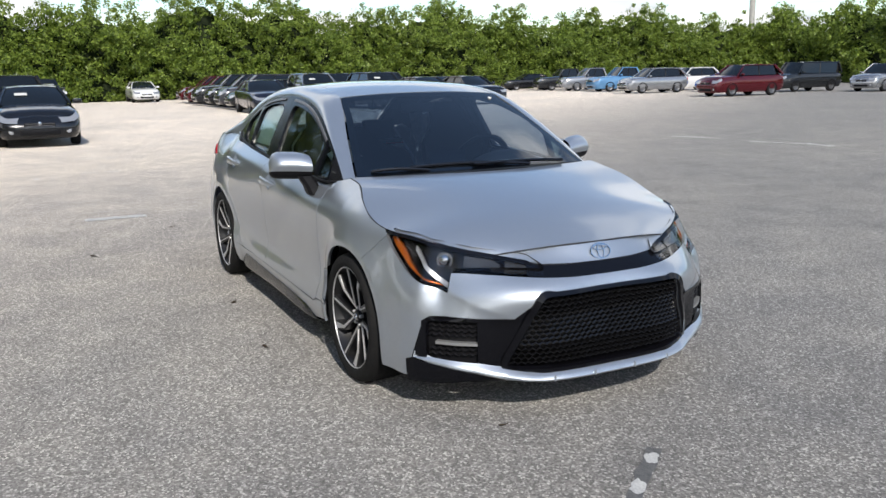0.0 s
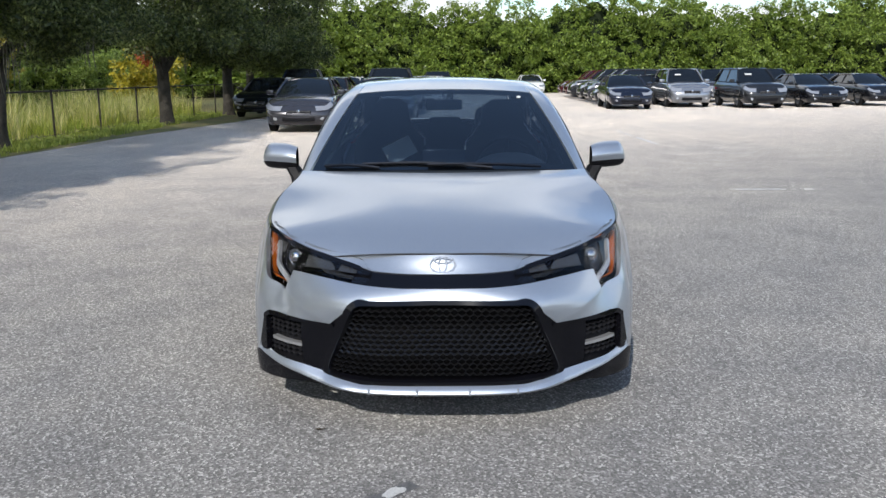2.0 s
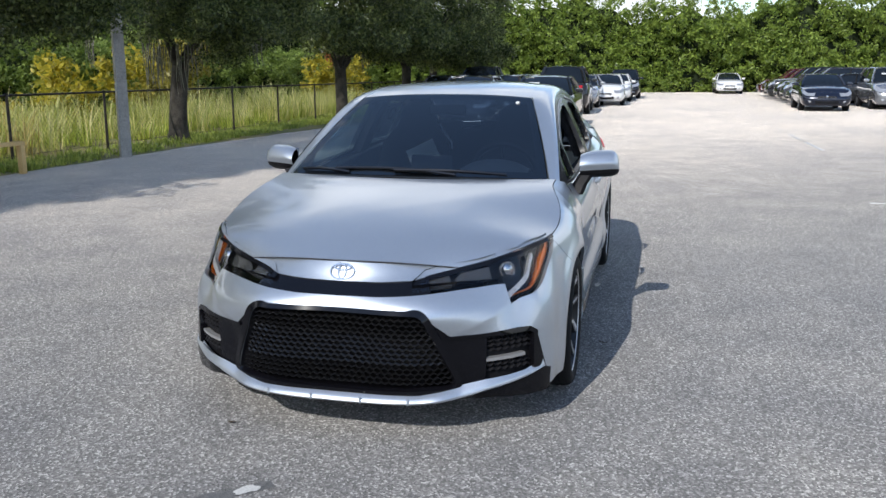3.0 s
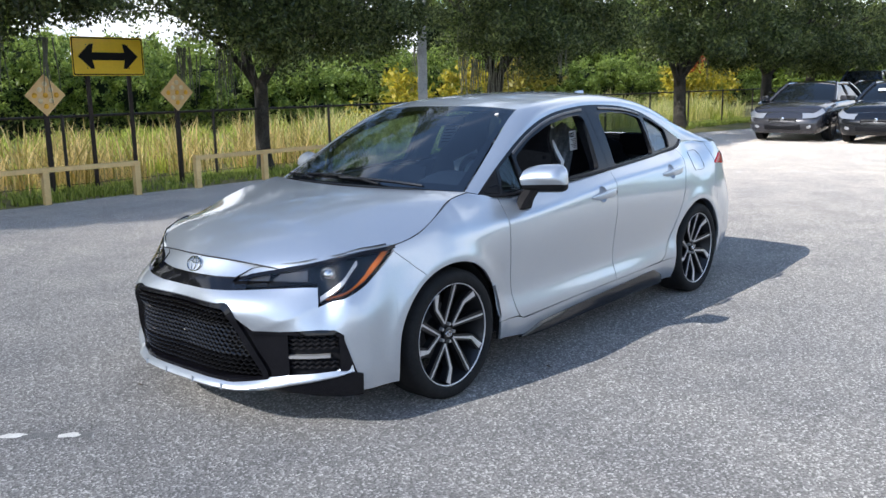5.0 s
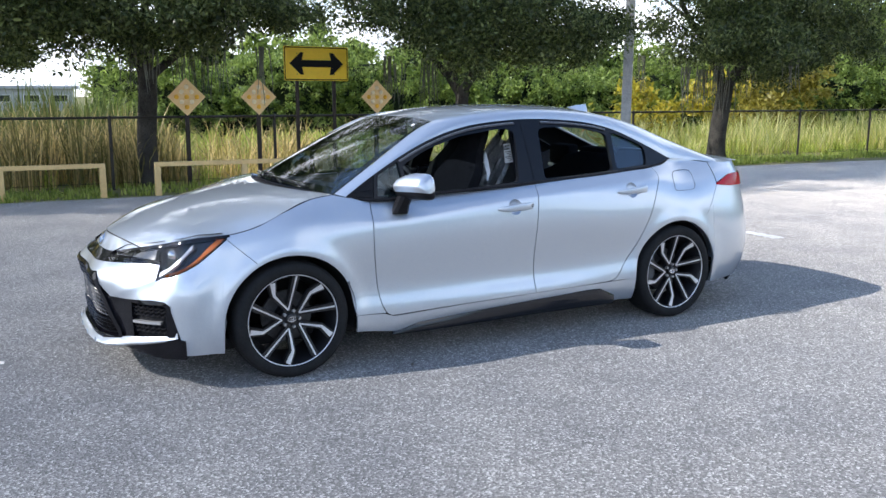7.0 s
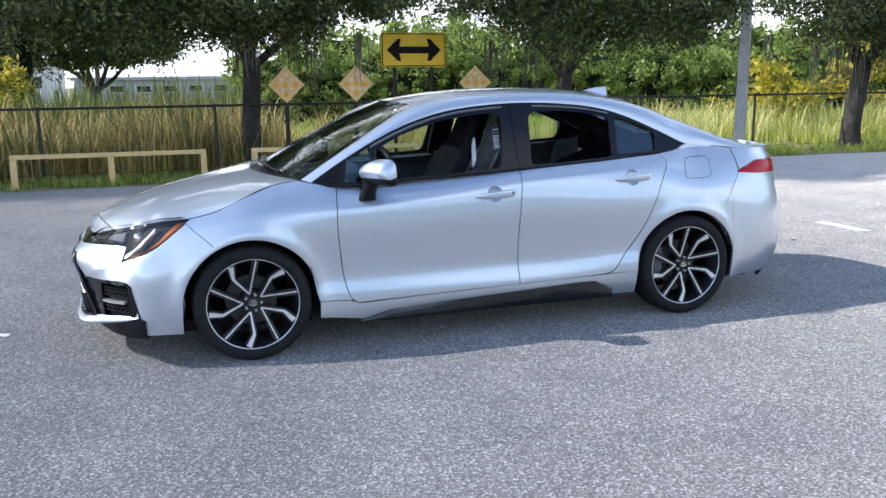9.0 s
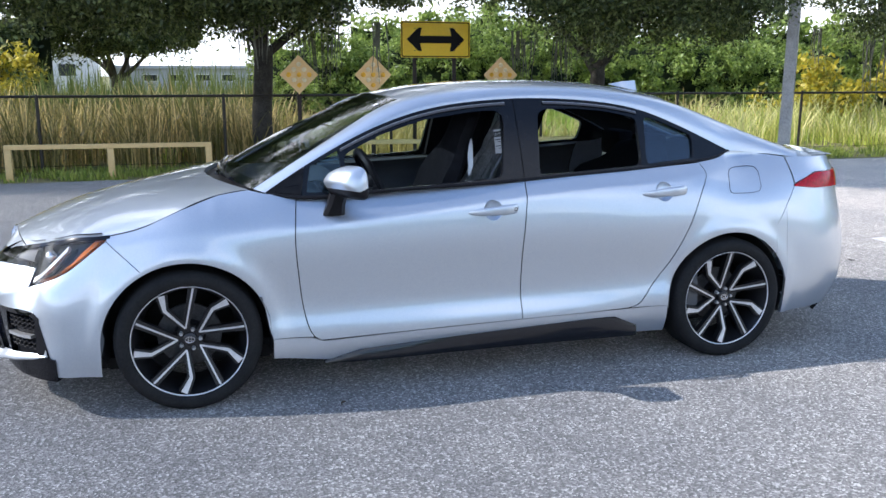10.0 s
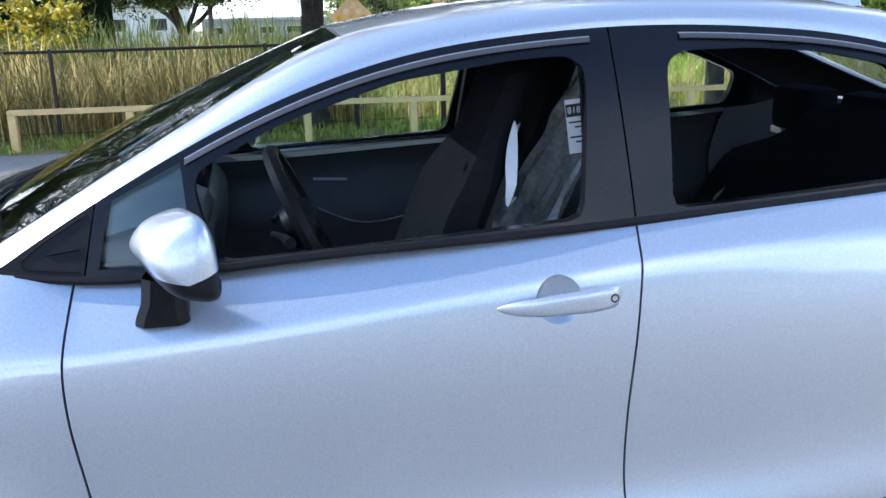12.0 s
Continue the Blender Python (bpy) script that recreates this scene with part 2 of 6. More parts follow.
def shifted(bit, dx=0, dy=0, dz=0):
    return [(p[0] + dx, p[1] + dy, p[2] + dz) for p in bit[0]], bit[1]


def turned(bit, m):
    return [tuple(m @ Vector(p)) for p in bit[0]], bit[1]


def grid(P, wrap=False):
    """Faces over a net of places."""
    a, b = P.shape[:2]
    f = []
    for i in range(a if wrap else a - 1):
        k = (i + 1) % a
        f += [(i * b + j, k * b + j, k * b + j + 1, i * b + j + 1) for j in range(b - 1)]
    return P.reshape(-1, 3), f


def normals(P):
    du, dv = np.gradient(P, axis=0), np.gradient(P, axis=1)
    n = np.cross(du, dv)
    n /= np.maximum(np.linalg.norm(n, axis=-1, keepdims=True), 1e-9)
    out = P - np.stack([np.clip(P[..., 0], -1.5, 1.5), 0 * P[..., 1], 0 * P[..., 2] + .5], -1)
    return n if (n * out).sum() > 0 else -n, (n * out).sum() > 0


def panel(P, flange=.012):
    """A sheet with its edges folded inwards."""
    n, out = normals(P)
    a, b = P.shape[:2]
    v, f = grid(P)
    if not out:
        f = [tuple(reversed(q)) for q in f]
    if flange:
        rim = [(i, 0) for i in range(a)] + [(a - 1, j) for j in range(1, b)] + [(i, b - 1) for i in range(a - 2, -1, -1)] + [(0, j) for j in range(b - 2, 0, -1)]
        k = len(v)
        v = np.concatenate([v, [P[i, j] - flange * n[i, j] for i, j in rim]])
        for q in range(len(rim)):
            r = (q + 1) % len(rim)
            if abs(P[rim[q]][1]) < 1e-5 and abs(P[rim[r]][1]) < 1e-5:
                continue
            f.append((rim[q][0] * b + rim[q][1], k + q, k + r, rim[r][0] * b + rim[r][1]))
    return v, f


def coons(B, T, L, R):
    """A net between four lines of any dimension: bottom and top, left and right."""
    a, b = np.linspace(0, 1, len(B))[:, None, None], np.linspace(0, 1, len(L))[None, :, None]
    rule = (1 - b) * B[:, None] + b * T[:, None] + (1 - a) * L[None] + a * R[None]
    return rule - ((1 - a) * (1 - b) * B[0] + a * (1 - b) * B[-1] + (1 - a) * b * T[0] + a * b * T[-1])


def plate(outer, holes=(), depth=.02, place=None):
    """A flat plate with holes, from outlines (x, z); it lies at y 0 to -depth, or as place(x, z) lays its face."""
    from mathutils.geometry import tessellate_polygon
    loops = [list(outer)] + [list(h) for h in holes]
    if place:
        loops = [[(a[0] + (b[0] - a[0]) * k / n, a[1] + (b[1] - a[1]) * k / n) for a, b in zip(lp, lp[1:] + lp[:1]) for n in [max(1, round(math.hypot(b[0] - a[0], b[1] - a[1]) / .05))] for k in range(n)] for lp in loops]
    flat = [p for lp in loops for p in lp]
    tris = tessellate_polygon([[Vector((p[0], p[1], 0)) for p in lp] for lp in loops])
    front = [place(*p) if place else (p[0], 0, p[1]) for p in flat]
    k = len(flat)
    v = [tuple(p) for p in front] + [(p[0], p[1] - depth, p[2]) for p in front]
    f = [tuple(t) for t in tris] + [tuple(i + k for i in reversed(t)) for t in tris]
    s = 0
    for lp in loops:
        c = len(lp)
        f += [(s + i, s + (i + 1) % c, s + (i + 1) % c + k, s + i + k) for i in range(c)]
        s += c
    return v, f


def box(x0, x1, y0, y1, z0, z1, bevel=0.0):
    bm = bmesh.new()
    bmesh.ops.create_cube(bm, size=1)
    bmesh.ops.scale(bm, vec=(x1 - x0, y1 - y0, z1 - z0), verts=bm.verts)
    bmesh.ops.translate(bm, vec=((x0 + x1) / 2, (y0 + y1) / 2, (z0 + z1) / 2), verts=bm.verts)
    if bevel:
        bmesh.ops.bevel(bm, geom=bm.edges[:], offset=bevel, segments=2, affect="EDGES", profile=.6)
    bit = [tuple(v.co) for v in bm.verts], [tuple(v.index for v in f.verts) for f in bm.faces]
    bm.free()
    return bit


def lathe(profile, steps=48, axis="y"):
    """Turns (radius, along) pairs about an axis."""
    a = np.linspace(0, 2 * math.pi, steps, endpoint=False)[:, None]
    r, t = np.array([p[0] for p in profile])[None], np.array([p[1] for p in profile])[None]
    c, s, t = r * np.cos(a), r * np.sin(a), t + 0 * a
    return grid(np.stack({"y": (c, t, s), "z": (c, s, t), "x": (t, c, s)}[axis], -1), wrap=True)


def tube(points, radii, sides=8, cap=True):
    """A round bar along places, with a radius at each."""
    p = np.array(points, float)
    r = np.broadcast_to(np.asarray(radii, float), len(p))
    t = np.gradient(p, axis=0)
    t /= np.linalg.norm(t, axis=1)[:, None]
    ref = np.where(np.abs(t[:, 2:3]) > .9, [[1.0, 0, 0]], [[0, 0, 1.0]])
    e = np.cross(t, ref)
    e /= np.linalg.norm(e, axis=1)[:, None]
    g = np.cross(t, e)
    a = np.linspace(0, 2 * math.pi, sides, endpoint=False)
    P = p[None] + r[None, :, None] * (np.cos(a)[:, None, None] * e[None] + np.sin(a)[:, None, None] * g[None])
    v, f = grid(P, wrap=True)
    if cap:
        n = len(p)
        f = f + [tuple(i * n for i in range(sides)), tuple(i * n + n - 1 for i in reversed(range(sides)))]
    return v, f


def lines(pts):
    return lambda q: np.interp(q, [p[0] for p in pts], [p[1] for p in pts])




def spline(pts):
    """Natural cubic spline through (t, v) pairs, straight past its ends."""
    t, v = np.array([p[0] for p in pts], float), np.array([p[1:] for p in pts], float)
    n = len(t); h = np.diff(t); a = np.eye(n); r = np.zeros_like(v)
    for i in range(1, n - 1):
        a[i, i - 1:i + 2] = h[i - 1], 2 * (h[i - 1] + h[i]), h[i]
        r[i] = 6 * ((v[i + 1] - v[i]) / h[i] - (v[i] - v[i - 1]) / h[i - 1])
    m = np.linalg.solve(a, r)

    def at(q):
        q = np.asarray(q, float)
        i = np.clip(np.searchsorted(t, q) - 1, 0, n - 2)
        qc = np.clip(q, t[0], t[-1])
        d, e, w = (qc - t[i])[..., None], (t[i + 1] - qc)[..., None], h[i][..., None]
        out = (m[i] * e**3 + m[i + 1] * d**3) / (6 * w) + (v[i] / w - m[i] * w / 6) * e + (v[i + 1] / w - m[i + 1] * w / 6) * d
        return out[..., 0] if v.shape[1] == 1 else out
    return at


def along(pts, steps=400):
    """A smooth curve through points, evaluated by its share of length, 0 to 1."""
    p = np.array(pts, float)
    t = np.r_[0, np.cumsum(np.linalg.norm(np.diff(p, axis=0), axis=1))]
    f = spline([(a, *b) for a, b in zip(t, p)])
    q = f(np.linspace(0, t[-1], steps))
    c = np.r_[0, np.cumsum(np.linalg.norm(np.diff(q, axis=0), axis=1))]
    c /= c[-1]
    return lambda u: np.stack([np.interp(u, c, q[:, k]) for k in range(p.shape[1])], -1)


# Plan of the body at its widest, from the nose round one side to the tail.
PLAN = [(2.275, 0), (2.262, .2), (2.215, .38), (2.12, .54), (1.99, .68), (1.83, .785), (1.6, .85), (1.3, .876), (.9, .878), (.3, .882), (-.4, .886),
        (-1.1, .89), (-1.5, .884), (-1.8, .858), (-2.05, .785), (-2.2, .66), (-2.29, .42), (-2.325, .2), (-2.335, 0)]
_p = along(PLAN, 1200)
_u = np.linspace(0, 1, 601)
_b = _p(_u)
_tan = np.gradient(_b, _u, axis=0)
_tan[0], _tan[-1] = (0, 1), (0, -1)
_nrm = np.stack([_tan[:, 1], -_tan[:, 0]], -1) / np.linalg.norm(_tan, axis=1)[:, None]
def share(x, y):
    """Share of the plan's length nearest to a place in plan."""
    return _u[np.argmin((_b[:, 0] - x) ** 2 + (_b[:, 1] - y) ** 2)]
# Sections: how far the skin lies outside the plan, by height.
SECT = [
    (2.275, 0, [(.14, -.12), (.19, -.03), (.235, -.02), (.4, -.016), (.56, -.02), (.61, -.045), (.66, -.09), (.735, -.14), (.85, -.3)]),
    (2.215, .38, [(.14, -.12), (.19, -.015), (.235, -.002), (.3, .006), (.4, .016), (.46, .02), (.56, .026), (.61, -.018), (.66, -.09), (.735, -.18), (.85, -.32)]),
    (1.99, .68, [(.14, .045), (.2, .058), (.26, .066), (.38, .07), (.46, .06), (.52, .032), (.58, -.005), (.66, -.05), (.75, -.1), (.85, -.22)]),
    (1.9, .745, [(.14, .056), (.2, .066), (.26, .07), (.38, .068), (.46, .066), (.52, .057), (.58, .034), (.64, .0), (.7, -.032), (.78, -.08), (.85, -.17)]),
    (1.7, .83, [(.14, .012), (.2, .024), (.3, .032), (.45, .028), (.58, .016), (.68, -.006), (.78, -.043), (.85, -.1), (.95, -.22)]),
    (1.3, .876, [(.14, -.03), (.2, 0), (.3, .008), (.45, .01), (.6, .014), (.7, .012), (.8, -.012), (.87, -.062), (.97, -.19)]),
    (.9, .878, [(.14, -.03), (.2, -.014), (.25, -.006), (.3, -.005), (.345, -.0105), (.39, -.021), (.44, -.026), (.5, -.024), (.6, -.014), (.7, -.008), (.8, -.016), (.87, -.028), (.97, -.046)]),
    (-.2, .886, [(.14, -.06), (.2, -.035), (.26, -.009), (.3, -.005), (.33, -.0085), (.375, -.024), (.42, -.034), (.47, -.034), (.6, -.02), (.72, -.008), (.8, -.012), (.88, -.024), (.97, -.042)]),
    (-1.1, .89, [(.14, -.06), (.2, -.03), (.28, -.01), (.34, -.006), (.38, -.01), (.43, -.02), (.48, -.023), (.6, -.008), (.75, 0), (.85, -.018), (.94, -.05), (1.05, -.125)]),
    (-1.5, .884, [(.14, -.03), (.2, -.01), (.3, 0), (.45, 0), (.6, 0), (.72, -.004), (.83, -.03), (.94, -.09), (1.05, -.19)]),
    (-2.05, .785, [(.14, -.08), (.22, -.03), (.34, .018), (.46, .03), (.58, .026), (.7, .006), (.78, -.014), (.85, -.03), (.94, -.052), (1.03, -.1)]),
    (-2.335, 0, [(.14, -.2), (.24, -.06), (.36, -.01), (.48, .004), (.6, -.006), (.72, -.05), (.85, -.078), (.95, -.075), (1.02, -.09)]),
]
_s = np.array([share(x, y) for x, y, _ in SECT])
_s[0], _s[-1] = 0, 1
_f = [spline(sec) for *_, sec in SECT]
# Shoulder crease along the doors: height by station, and how sharply the skin leans in above it.
CREASE = [(1.25, .775), (.98, .794), (.79, .803), (.58, .817), (.16, .857), (-.22, .894), (-.77, .931), (-1.2, .97), (-1.4, .985)]


def crease(x):
    return np.interp(-np.asarray(x, float), [-c[0] for c in CREASE], [c[1] for c in CREASE])


def skin(u, z, off=0.0):
    """A place on the left side of the lower body, by share of the plan and height."""
    u, z = np.broadcast_arrays(np.asarray(u, float), np.asarray(z, float))
    rows = np.stack([f(z) for f in _f], -1)
    i = np.clip(np.searchsorted(_s, u) - 1, 0, len(_s) - 2)
    w = np.clip((u - _s[i]) / (_s[i + 1] - _s[i]), 0, 1)
    w = w * w * (3 - 2 * w)
    off = np.asarray(off, float)
    d = np.take_along_axis(rows, i[..., None], -1)[..., 0] * (1 - w) + np.take_along_axis(rows, i[..., None] + 1, -1)[..., 0] * w
    x, y = np.interp(u, _u, _b[:, 0]), np.interp(u, _u, _b[:, 1])
    for hub in (1.35, -1.35):
        r = np.hypot(x - hub, z - .318)
        d = d + .014 * np.exp(-((r - .37) / .05) ** 2)
    lean = .62 * np.interp(x, [-1.38, -1.05, .85, 1.22], [0, 1, 1, 0])
    d = d - lean * .007 * np.logaddexp(0, (z - crease(x)) / .007)
    # fold in the bumper from the lamp's tip down to the pocket
    fold = np.interp(u, [.0815, .13], [.462, .566]) - z
    d = d - .016 * np.interp(u, [.074, .088, .132, .165], [0, 1, 1, 0]) * (1 - np.exp(-.004 * np.logaddexp(0, fold / .004) / .045))
    d = d + off
    nx, ny = np.interp(u, _u, _nrm[:, 0]), np.interp(u, _u, _nrm[:, 1])
    return np.stack([x + d * nx, np.maximum(y + d * ny, 0), z], -1)




# ---- setting: ground, lot, markings ----
GRASS = mat("grass_ground", (.13, .16, .045), .95, second=(.26, .22, .09), scale=.6, amount=.6, bump=.6, bump_scale=6)
BARK = mat("bark", (.024, .021, .018), .95, second=(.075, .068, .058), scale=5, amount=.5, bump=1.0, bump_scale=28)
MOSS = mat("hanging_moss", (.2, .2, .16), .95, second=(.12, .12, .09), scale=6)
OAK_LEAF = leaf_mat("oak_leaf", (.036, .056, .016), (.27, .32, .11), .48, .36, .5)
HEDGE_LEAF = leaf_mat("hedge_leaf", (.07, .125, .02), (.36, .47, .085), .38)
BUSH_LEAF = leaf_mat("bush_leaf", (.1, .16, .03), (.4, .5, .12), .5)
GOLD_LEAF = leaf_mat("yellow_leaf", (.2, .22, .03), (.7, .56, .06), .45)
RED_LEAF = leaf_mat("red_leaf", (.25, .05, .02), (.45, .13, .04), .3)
OLIVE_LEAF = leaf_mat("olive_leaf", (.2, .18, .03), (.55, .48, .1), .5)
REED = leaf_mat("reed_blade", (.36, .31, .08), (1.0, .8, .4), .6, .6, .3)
# REED_DARK: green-brown of its own, darkened further for the oaks' shade
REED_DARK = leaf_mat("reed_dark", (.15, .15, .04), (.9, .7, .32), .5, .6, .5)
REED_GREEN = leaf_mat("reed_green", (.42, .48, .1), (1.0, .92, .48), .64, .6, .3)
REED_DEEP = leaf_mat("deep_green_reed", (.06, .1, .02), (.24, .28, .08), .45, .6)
FIELD = leaf_mat("field_grass", (.26, .36, .05), (.72, .76, .18), .55, .6)
VERGE = leaf_mat("verge_grass", (.18, .26, .04), (.55, .6, .15), .5, .6)
# near-black green for the sheet that stands in for shade between leaves
SHADE = mat("thicket_shade", (.012, .022, .008), 1.0, second=(.02, .03, .01), scale=1.5)
TIMBER = mat("cream_timber", (.88, .63, .28), .8, second=(.72, .5, .22), scale=7, bump=.25, bump_scale=60, each=.08)
STEEL_BLACK = mat("black_steel", (.015, .014, .014), .5, second=(.04, .03, .022), scale=20)
POST_BROWN = mat("brown_post", (.02, .014, .012), .75, second=(.04, .026, .02), scale=15)
SIGN_YELLOW = mat("sign_yellow", (.95, .62, .015), .5, coat=.3, second=(.86, .55, .015), scale=3)
SIGN_BLACK = mat("sign_black", (.012, .012, .012), .8, spec=.15)
BOARD = mat("weathered_board", (.92, .63, .3), .85, second=(.82, .53, .24), scale=8, bump=.2)
REFLECTOR = mat("yellow_reflector", (.95, .5, .04), .5)
REFLECTOR_PALE = mat("pale_reflector", (.92, .74, .46), .5)
CONCRETE = mat("concrete_pole", (.52, .51, .48), .85, second=(.34, .33, .31), scale=4, bump=.3)
WALL_WHITE = mat("white_wall", (.72, .72, .72), .8, second=(.66, .66, .66), scale=1)
WALL_GREY = mat("grey_roof", (.4, .42, .45), .7, second=(.34, .36, .38), scale=1)
WALL_CREAM = mat("cream_wall", (.62, .5, .3), .8, second=(.55, .44, .26), scale=1)
PANE_DARK = mat("far_pane", (.03, .035, .04), .1)
rng = np.random.default_rng(7)

part("ground", grid(np.stack(np.meshgrid(np.linspace(-500, 500, 9), np.linspace(-500, 500, 9), [-.05], indexing="ij"), -1)[:, :, 0]), GRASS)
tagged(bpy.data.objects["ground"], "rough green and sandy ground round the lot", "ground", kind="structure")
EDGE = spline([(-70, -6.2), (-40, -6.4), (-24, -6.95), (-16, -8.1), (-10, -8.45), (4, -8.55), (30, -8.6), (70, -8.6)])
ex = np.linspace(-66, 70, 160)
lot_rows = np.concatenate([[0], np.linspace(.02, 1, 12)])
P = np.stack([ex[:, None] + 0 * lot_rows[None], (EDGE(ex) + .05 * np.sin(ex * 2.1) * np.sin(ex * .73))[:, None] * (1 - lot_rows) + 95 * lot_rows, np.where(lot_rows == 0, -.05, 0)[None] + 0 * ex[:, None]], -1)
tagged(part("asphalt_lot", grid(P), ASPHALT), "wide lot of old pale grey asphalt with exposed chippings", "asphalt", kind="structure")


def worn_line(x0, y0, x1, y1, width, seed, keep=.75):
    """A painted line worn into ragged scraps."""
    r = np.random.default_rng(seed)
    d = np.array([x1 - x0, y1 - y0])
    length = np.linalg.norm(d)
    d /= length
    n = np.array([-d[1], d[0]])
    bits, s = [], 0.0
    while s < length:
        step = min(r.uniform(.08, .3), length - s + .02)
        if r.random() < keep:
            k = 7
            t = np.linspace(0, 1, k)
            up = [np.array([x0, y0]) + d * (s + step * a) + n * width * r.uniform(.3, .52) for a in t]
            dn = [np.array([x0, y0]) + d * (s + step * a) - n * width * r.uniform(.3, .52) for a in t]
            c = len(up)
            bits.append(([(*p, .004) for p in up + dn], [(i, c + i, c + i + 1, i + 1) for i in range(k - 1)]))
        s += step
    return joined(*bits)


for i, (x0, y0, x1, y1, w, k) in enumerate(((-4.7, -1.66, -4.7, -1.05, .2, 1), (-12.75, -1.3, -12.7, -.5, .1, .9), (-9.95, -1.35, -9.9, -.75, .1, .9), (-10.1, 11.1, -8.9, 11.4, .1, .8), (-7.9, 11.3, -6.2, 11.72, .1, .9), (-6.9, 11.75, -6.1, 11.5, .1, .9),
                                            (-5.24, 3.65, -5.22, 4.6, .1, .85), (-16.8, 4.37, -12.3, 4.36, .11, .9), (-22, 4.4, -17.5, 4.38, .06, .5), (-9.5, -2.0, -9.3, -2.0, .1, .9))):
    tagged(part("painted_line", worn_line(x0, y0, x1, y1, w, 30 + i, k), PAINT_WHITE), "worn white parking line on the asphalt", "road marking", kind="structure")


def scrap(cx, cy, rx, ry, turn, seed):
    r = np.random.default_rng(seed)
    a = np.linspace(0, 2 * math.pi, 18, endpoint=False)
    q = [(rx * math.cos(t) * r.uniform(.7, 1.1), ry * math.sin(t) * r.uniform(.7, 1.1)) for t in a]
    c, s = math.cos(turn), math.sin(turn)
    return [(cx, cy, .004)] + [(cx + c * x - s * y, cy + s * x + c * y, .004) for x, y in q], [(0, 1 + i, 1 + (i + 1) % 18) for i in range(18)]


for i, (x, y, rx, ry) in enumerate(((2.745, -.175, .06, .03), (2.905, -.37, .065, .03))):
    tagged(part("painted_scrap", scrap(x, y, rx, ry, -.87, 60 + i), PAINT_WHITE), "scrap of worn white line paint on the asphalt", "road marking", kind="structure")
tagged(part("tar_strip", shifted(worn_line(2.68, -.1, 3.25, -.78, .075, 77, .9), 0, 0, -.002), TAR), "dark strip of old tar along a worn line", "road marking", kind="structure")


# ---- plants ----
def leaf_mesh(name, centres, size, material, spread=1.0, lift=0.0, slim=.45):
    """Small lozenge leaves at the given places, each turned its own way."""
    n = len(centres)
    a = rng.normal(size=(n, 3))
    a[:, 2] += lift
    a /= np.linalg.norm(a, axis=1)[:, None]
    b = np.cross(a, rng.normal(size=(n, 3)))
    b /= np.linalg.norm(b, axis=1)[:, None]
    s = (size * rng.uniform(.6, 1.3, n))[:, None]
    V = np.stack([centres - a * s, centres + b * s * slim, centres + a * s, centres - b * s * slim], 1).reshape(-1, 3)
    me = bpy.data.meshes.new(name)
    me.vertices.add(4 * n), me.loops.add(4 * n), me.polygons.add(n)
    me.vertices.foreach_set("co", V.ravel())
    me.loops.foreach_set("vertex_index", np.arange(4 * n))
    me.polygons.foreach_set("loop_start", np.arange(n) * 4)
    me.update()
    me.validate()
    me.materials.append(material)
    return me


def crown_points(centre, radii, billows, clumps, per, size, clump_r, r, inner=.45):
    """Leaf places: large billows through an uneven crown, each of many clumps, with gaps between them."""
    d = r.normal(size=(billows, 3))
    d /= np.linalg.norm(d, axis=1)[:, None]
    rad = r.uniform(inner, 1, billows) ** .6
    lump = 1 + .2 * np.sin(d[:, 0] * 5 + d[:, 2] * 4 + centre[0]) * np.cos(d[:, 1] * 6 + centre[1])
    big = np.array(centre) + d * (rad * lump)[:, None] * np.array(radii)
    q = r.normal(size=(billows * clumps, 3))
    q /= np.linalg.norm(q, axis=1)[:, None]
    reach = np.repeat(size * r.uniform(.6, 1.3, billows), clumps)[:, None] * r.uniform(.3, 1, (billows * clumps, 1)) ** .5
    c = np.repeat(big, clumps, 0) + q * reach * [1.15, 1.0, .62]
    return np.repeat(c, per, 0) + r.normal(size=(len(c) * per, 3)) * clump_r * np.array([1, 1, .7])


